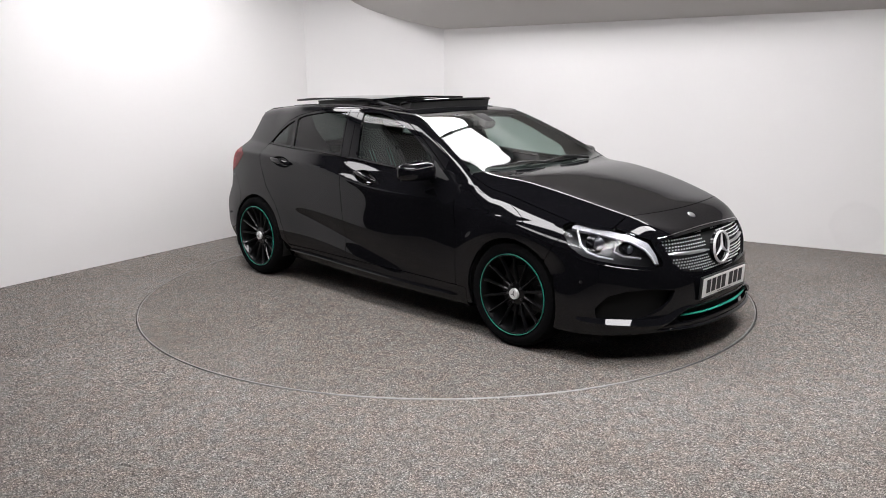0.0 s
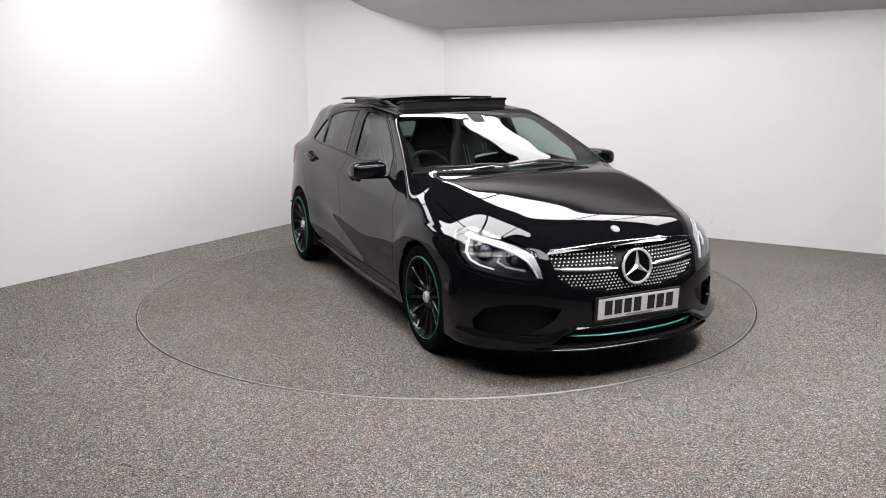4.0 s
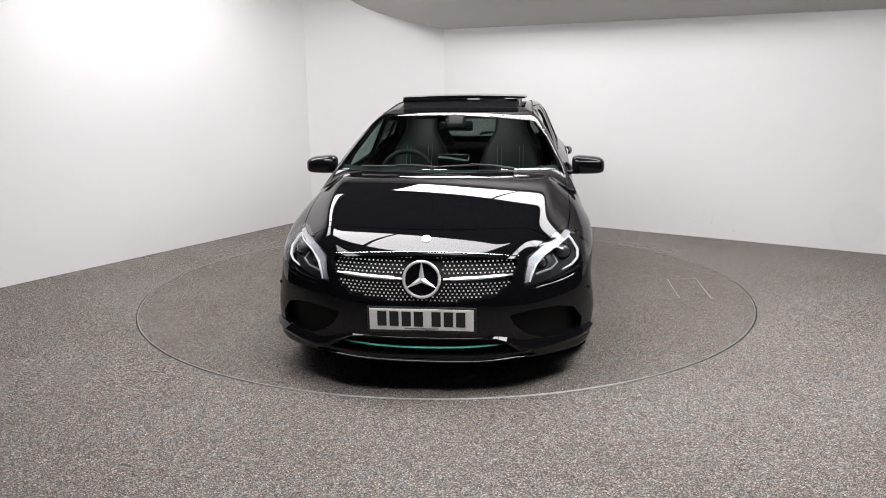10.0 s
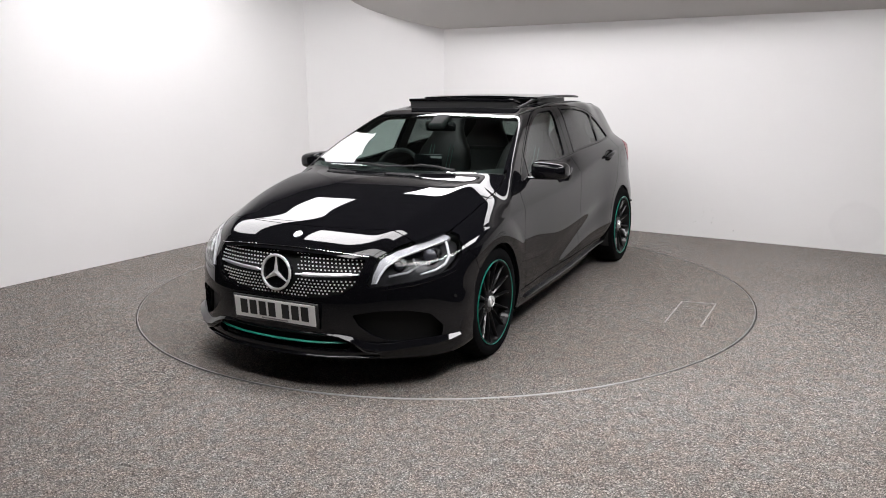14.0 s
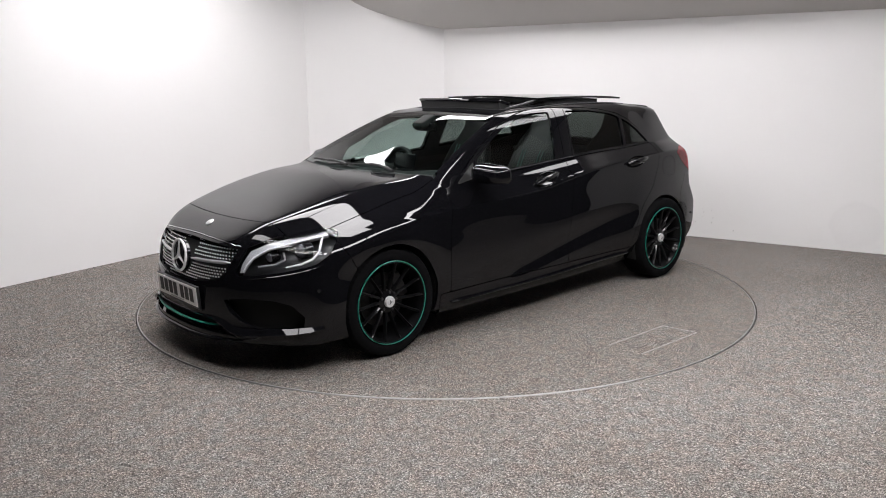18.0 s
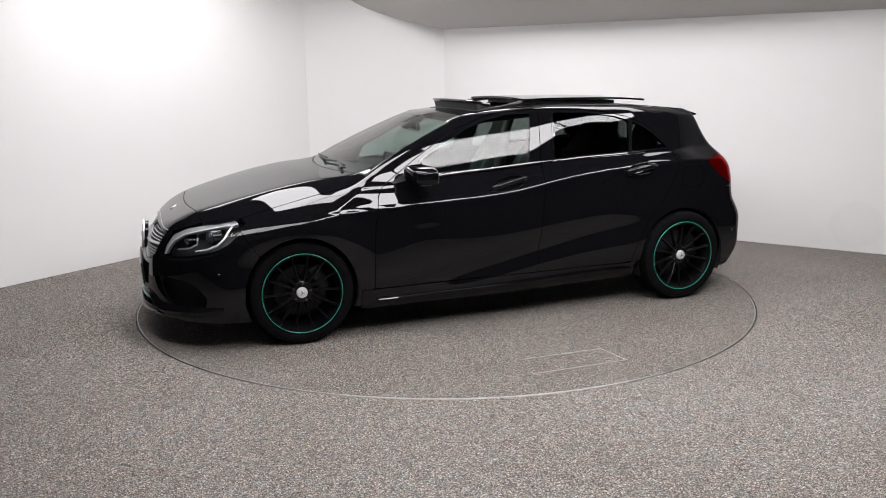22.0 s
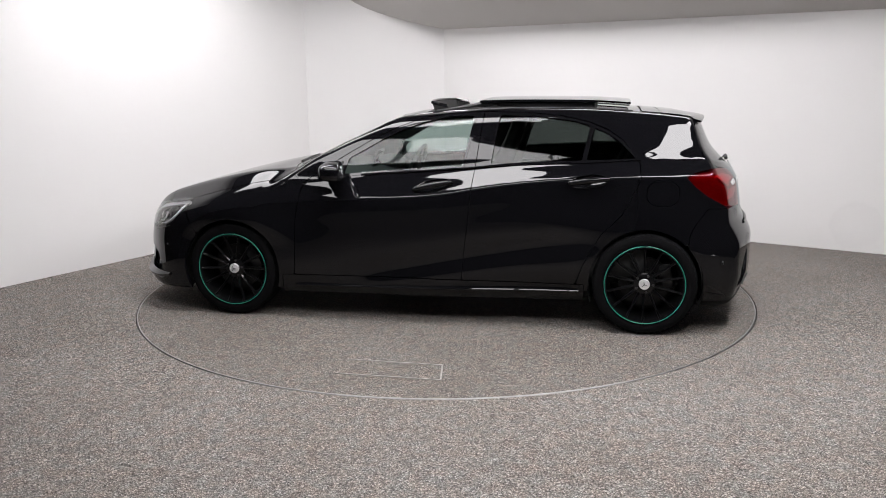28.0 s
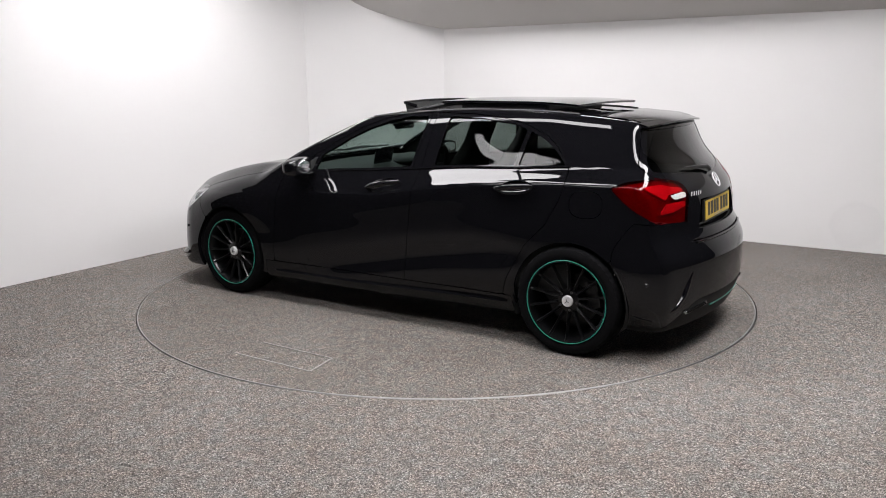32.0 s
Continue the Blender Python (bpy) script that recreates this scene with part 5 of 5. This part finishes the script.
# ---- roof, glass and mirrors ----
def build_upper(car):
    # the open sunroof: its glass slid back over the roof
    panel("sunroof_glass", car, GLOSS, lambda x, y, z: low(-0.30 + 0.10 * y * y - x, x + 1.235, 0.475 - np.abs(y), z - 1.0), "dark glass sunroof panel slid back and raised", lip=0.013, lift=0.052)
    panel("sunroof_seal", car, PLASTIC, lambda x, y, z: low(-0.40 - x, x + 1.02, 0.43 - np.abs(y), z - 1.0), lip=0.03, lift=0.030)
    panel("sunroof_frame", car, PLASTIC, lambda x, y, z: low(f_sunroof(x, y, z) + 0.02, z - 1.0), lip=0.035, lift=0.002, also=lambda x, y, z: -f_sunroof(x, y, z))
    for side in (1, -1):
        part("sunroof_rail", tube([on_top(x, side * 0.435, h) for x, h in ((0.02, 0.0), (-0.15, 0.012), (-0.27, 0.026), (-0.38, 0.034), (-0.60, 0.022))], [0.008, 0.010, 0.014, 0.012, 0.006], 8), PLASTIC, car)
    bar = [on_top(0.105 - 0.30 * y * y, y, 0.058) for y in np.linspace(-0.415, 0.415, 21)]
    ends = lambda s: [on_top(0.105 - 0.30 * 0.172 - dx, s * 0.422, 0.058 - 0.30 * dx) for dx in (0.10, 0.05, 0.02)]
    pts = ends(-1) + bar + ends(1)[::-1]
    part("wind_deflector", tube(pts, 0.0085, 8, flat=1.2), GLOSS, car, "raised black wind deflector")
    bm = bmesh.new()
    prev = None
    for p in pts:
        q = on_top(p.x - 0.02, p.y, -0.01)
        pair = (bm.verts.new(p), bm.verts.new(q), bm.verts.new(q + Vector((-0.006, 0, 0))), bm.verts.new(p + Vector((-0.006, 0, 0))))
        if prev:
            for i in range(4):
                bm.faces.new((prev[i], prev[(i + 1) % 4], pair[(i + 1) % 4], pair[i]))
        prev = pair
    part("deflector_net", bm, NET, car, "fine dark mesh")
    # black scuttle and wipers below the windscreen
    panel("scuttle", car, PLASTIC, lambda x, y, z: low(x - 0.80, 1.075 - 0.28 * y * y - x, 0.70 - np.abs(y), z - 0.9, x - 0.985 + 0.28 * y * y), lip=0, lift=-0.006)
    for base, mid, tip in (((0.985, 0.42), (0.955, 0.15), (0.985, -0.12)), ((0.985, -0.08), (0.955, -0.33), (0.93, -0.56))):
        p = [on_top(base[0], base[1], 0.012), on_top(mid[0], mid[1], 0.022), on_top(tip[0], tip[1], 0.014)]
        part("wiper_arm", tube([p[0], p[0].lerp(p[1], 0.5) + Vector((0, 0, 0.006)), p[1]], [0.011, 0.008, 0.006], 8), PLASTIC, car)
        part("wiper_blade", tube([on_top(mid[0] - 0.005, base[1] - 0.08, 0.010), p[1] - Vector((0, 0, 0.006)), p[2]], 0.006, 6), PLASTIC, car)
    # roof side mouldings and door-top mouldings
    for side in (1, -1):
        part("roof_moulding", tube([on_top(x, side * float(ROOF_HALF(x)), 0.001) for x in np.linspace(0.22, -1.25, 26)], 0.006, 6), PLASTIC, car)
        belt = [on_side(x, float(BELT(x)), side) for x in np.linspace(0.46, -1.30, 36)]
        part("belt_moulding", tube([p + Vector((0, side * 0.002, 0)) for p in belt], 0.007, 6), GLOSS, car)
    for side in (1, -1):
        mirror = new("door_mirror")
        mirror.parent = car
        bm = bmesh.new()
        bmesh.ops.create_uvsphere(bm, u_segments=32, v_segments=20, radius=1)
        for v in bm.verts:
            c = v.co
            s = [math.copysign(abs(k) ** 0.52, k) for k in c]
            x = s[0] * (0.105 if s[0] > 0 else 0.045)
            taper = 1 - 0.16 * (s[1] * 0.5 + 0.5) - 0.10 * max(s[0], 0)
            v.co = Vector((x + 0.035 * (-s[1]) * 0.6, s[1] * 0.108, s[2] * 0.064 * taper - 0.006 * s[1]))
        for v in bm.verts:
            v.co.y *= side
        bmesh.ops.translate(bm, verts=bm.verts[:], vec=(0.585, side * 0.902, 0.988))
        part("housing", bm, PAINT, mirror)
        bm = tube([Vector((0.52 + 0.035, side * y, 0.938 + 0.004 * (y - 0.8))) + Vector((dx, 0, 0)) for y, dx in ((0.755, 0.04), (0.82, 0.035), (0.90, 0.02), (0.985, 0.0))], [0.030, 0.028, 0.032, 0.018], 10, flat=0.42)
        part("mirror_foot", bm, GLOSS, mirror)
        bm = bmesh.new()
        bmesh.ops.create_uvsphere(bm, u_segments=24, v_segments=10, radius=1, matrix=Matrix.Translation((0.540, side * 0.902, 0.990)) @ Matrix.Rotation(radians(side * 10), 4, "Z") @ Matrix.Diagonal((0.006, 0.078, 0.044, 1)))
        part("mirror_glass", bm, MIRROR, mirror)
        bm = tube([Vector((0.690 - 0.13 * t, side * (0.86 + 0.14 * t), 0.975 + 0.004 * t)) for t in (0, 0.3, 0.6, 0.85)], [0.003, 0.005, 0.005, 0.003], 6)
        part("indicator", bm, LAMP_SILVER, mirror)




# ---- the cabin, as far as the glass shows it ----
def build_cabin(car):
    bm = bmesh.new()
    box(bm, (2.6, 1.36, 0.05), (-0.35, 0, 0.30), bevel=0.01)
    part("cabin_floor", bm, CABIN, car)
    # dashboard: a swept slab with a hood over the dials
    bm = bmesh.new()
    prof = [(0.98, 0.60), (1.0, 0.93), (0.86, 0.965), (0.62, 0.945), (0.50, 0.90), (0.46, 0.84), (0.50, 0.72), (0.58, 0.55)]
    rows = []
    for y in np.linspace(-0.66, 0.66, 15):
        k = 1 - 0.10 * (abs(y) / 0.66) ** 3
        rows.append([bm.verts.new((0.45 + (x - 0.45) * k, y, z * (1 - 0.02 * (abs(y) / 0.66) ** 2))) for x, z in prof])
    for p, q in zip(rows, rows[1:]):
        for i in range(len(prof)):
            bm.faces.new((p[i], p[(i + 1) % len(prof)], q[(i + 1) % len(prof)], q[i]))
    bm.faces.new(rows[0])
    bm.faces.new(rows[-1][::-1])
    part("dashboard", bm, CABIN, car, "dark grey soft dashboard", angle=50)
    bm = bmesh.new()
    bmesh.ops.create_uvsphere(bm, u_segments=24, v_segments=12, radius=1, matrix=Matrix.Translation((0.56, -0.36, 0.93)) @ Matrix.Diagonal((0.13, 0.20, 0.055, 1)))
    part("dial_hood", bm, CABIN, car)
    bm = bmesh.new()
    box(bm, (0.018, 0.215, 0.125), (0.555, 0.0, 0.995), (0, -14, 0), bevel=0.008)
    part("display", bm, GLOSS, car, "upright black display on the dashboard")
    bm = bmesh.new()
    box(bm, (0.95, 0.24, 0.26), (0.05, 0, 0.48), bevel=0.03)
    part("centre_console", bm, CABIN, car)
    # steering wheel (right-hand drive)
    wheel = new("steering_wheel")
    wheel.parent = car
    wheel.matrix_basis = pose(0.36, -0.36, 0.885, 0, -24, 0)
    part("wheel_rim", tube([(0, 0.182 * math.sin(2 * math.pi * k / 40), 0.182 * math.cos(2 * math.pi * k / 40)) for k in range(40)], 0.0165, 10, closed=True), LEATHER, wheel)
    bm = bmesh.new()
    bmesh.ops.create_uvsphere(bm, u_segments=20, v_segments=10, radius=1, matrix=Matrix.Translation((0.02, 0, 0)) @ Matrix.Diagonal((0.03, 0.068, 0.062, 1)))
    part("wheel_hub", bm, LEATHER, wheel)
    for a in (90, 180, 270):
        bm = bmesh.new()
        d = Vector((0, math.sin(radians(a)), math.cos(radians(a))))
        rod(bm, d * 0.05 + Vector((0.015, 0, 0)), d * 0.175, 0.018, 0.013, 8)
        part("wheel_spoke", bm, SATIN_DARK, wheel)
    bm = bmesh.new()
    rod(bm, (0.02, 0, 0), (0.22, 0, -0.03), 0.035, 0.045, 12)
    part("column", bm, CABIN, wheel)

    def seat(x, y, width, stripes, name="front_seat"):
        s = new(name)
        s.parent = car
        s.matrix_basis = pose(x, y, 0)
        bm = bmesh.new()
        box(bm, (0.50, width, 0.14), (0.02, 0, 0.50), (0, -6, 0), bevel=0.05, segments=3)
        part("cushion", bm, LEATHER, s)
        bm = bmesh.new()
        rows = []
        for z, w, t in ((0.0, 0.40, 0.17), (0.15, 0.46, 0.17), (0.34, 0.47, 0.15), (0.47, 0.40, 0.13), (0.56, 0.29, 0.11), (0.62, 0.24, 0.10), (0.74, 0.24, 0.10), (0.79, 0.20, 0.08)):
            w *= width / 0.48
            ring = []
            for k in range(20):
                a = 2 * math.pi * k / 20
                cx, cy = math.cos(a), math.sin(a)
                ring.append(bm.verts.new((-0.24 - 0.42 * z + math.copysign(abs(cx) ** 0.6, cx) * t / 2, math.copysign(abs(cy) ** 0.6, cy) * w / 2, 0.54 + z)))
            rows.append(ring)
        for p, q in zip(rows, rows[1:]):
            for i in range(20):
                bm.faces.new((p[i], p[(i + 1) % 20], q[(i + 1) % 20], q[i]))
        bm.faces.new(rows[0])
        bm.faces.new(rows[-1][::-1])
        part("backrest", bm, LEATHER, s, "black seat back with a built-in head restraint", angle=60)
        for k in stripes:
            pts = [(-0.24 - 0.42 * z + t / 2 + 0.003, k, 0.54 + z) for z, t in ((0.20, 0.165), (0.34, 0.150), (0.45, 0.132), (0.50, 0.122))]
            part("stitching", tube(pts, 0.0026, 6), STITCH, s, "pale green stripe")

    seat(0.02, -0.36, 0.50, (-0.10, -0.07, 0.07, 0.10))
    seat(0.02, 0.36, 0.50, (-0.10, -0.07, 0.07, 0.10))
    for y in (-0.38, 0.38):
        seat(-0.82, y, 0.50, (), "rear_seat")
    bm = bmesh.new()
    box(bm, (0.45, 1.2, 0.04), (-1.38, 0, 0.95), bevel=0.01)
    part("parcel_shelf", bm, CABIN, car)
    # mirror and camera housing at the windscreen's top
    bm = bmesh.new()
    box(bm, (0.03, 0.235, 0.068), (0.36, 0.0, 1.232), (0, 12, 0), bevel=0.018, segments=3)
    part("rear_view_mirror", bm, GLOSS, car)
    bm = bmesh.new()
    box(bm, (0.15, 0.12, 0.05), (0.37, 0.0, 1.262), (0, 26, 0), bevel=0.02, segments=3)
    part("camera_housing", bm, CABIN, car)
    panel("roof_lining", car, CABIN, lambda x, y, z: low(0.20 - x, x + 1.35, 0.55 - np.abs(y), z - 1.0, -f_sunroof(x, y, z)), lip=0.03, lift=-0.030)
    for side in (1, -1):
        panel("door_card", car, CABIN, lambda x, y, z: low(0.80 - x, x + 1.35, 0.975 - z, z - 0.32, y * side - 0.3), lip=0, lift=-0.06)


def build_car():
    car = tagged(new("car"), "glossy black five-door hatchback with open sunroof, on the turntable", "car")
    build_body(car)
    build_front(car)
    build_rear(car)
    build_upper(car)
    build_cabin(car)
    first = build_wheel(car)
    for sx, sy in ((1, 1), (1, -1), (-1, 1), (-1, -1)):
        w = first if (sx, sy) == (1, 1) else copy_thing(first, Matrix.Identity(4))
        w.matrix_basis = pose(sx * WHEELBASE / 2, sy * WHEEL_Y, HUB_Z, 0, 7 * sx + 20 * sy, 0 if sy > 0 else 180)
    return car



# ---- what moves: the turntable turns and carries the car ----
CAR_X, CAR_Y = -0.0815, 0.1148


def heading(t):
    return -44.5484 - 5.11465 * t - 0.006471 * t * t + 0.0000609 * t**3


def motions():
    times = [0.5 * i for i in range(65)]
    walk(table, [(t, pose(0, 0, 0, 0, 0, heading(t))) for t in times])
    walk(car, [(t, pose(0, 0, 0, 0, 0, heading(t)) @ pose(CAR_X, CAR_Y, 0)) for t in times])


build_room()
build_lights()
build_marks()
table = build_turntable()
car = build_car()
motions()
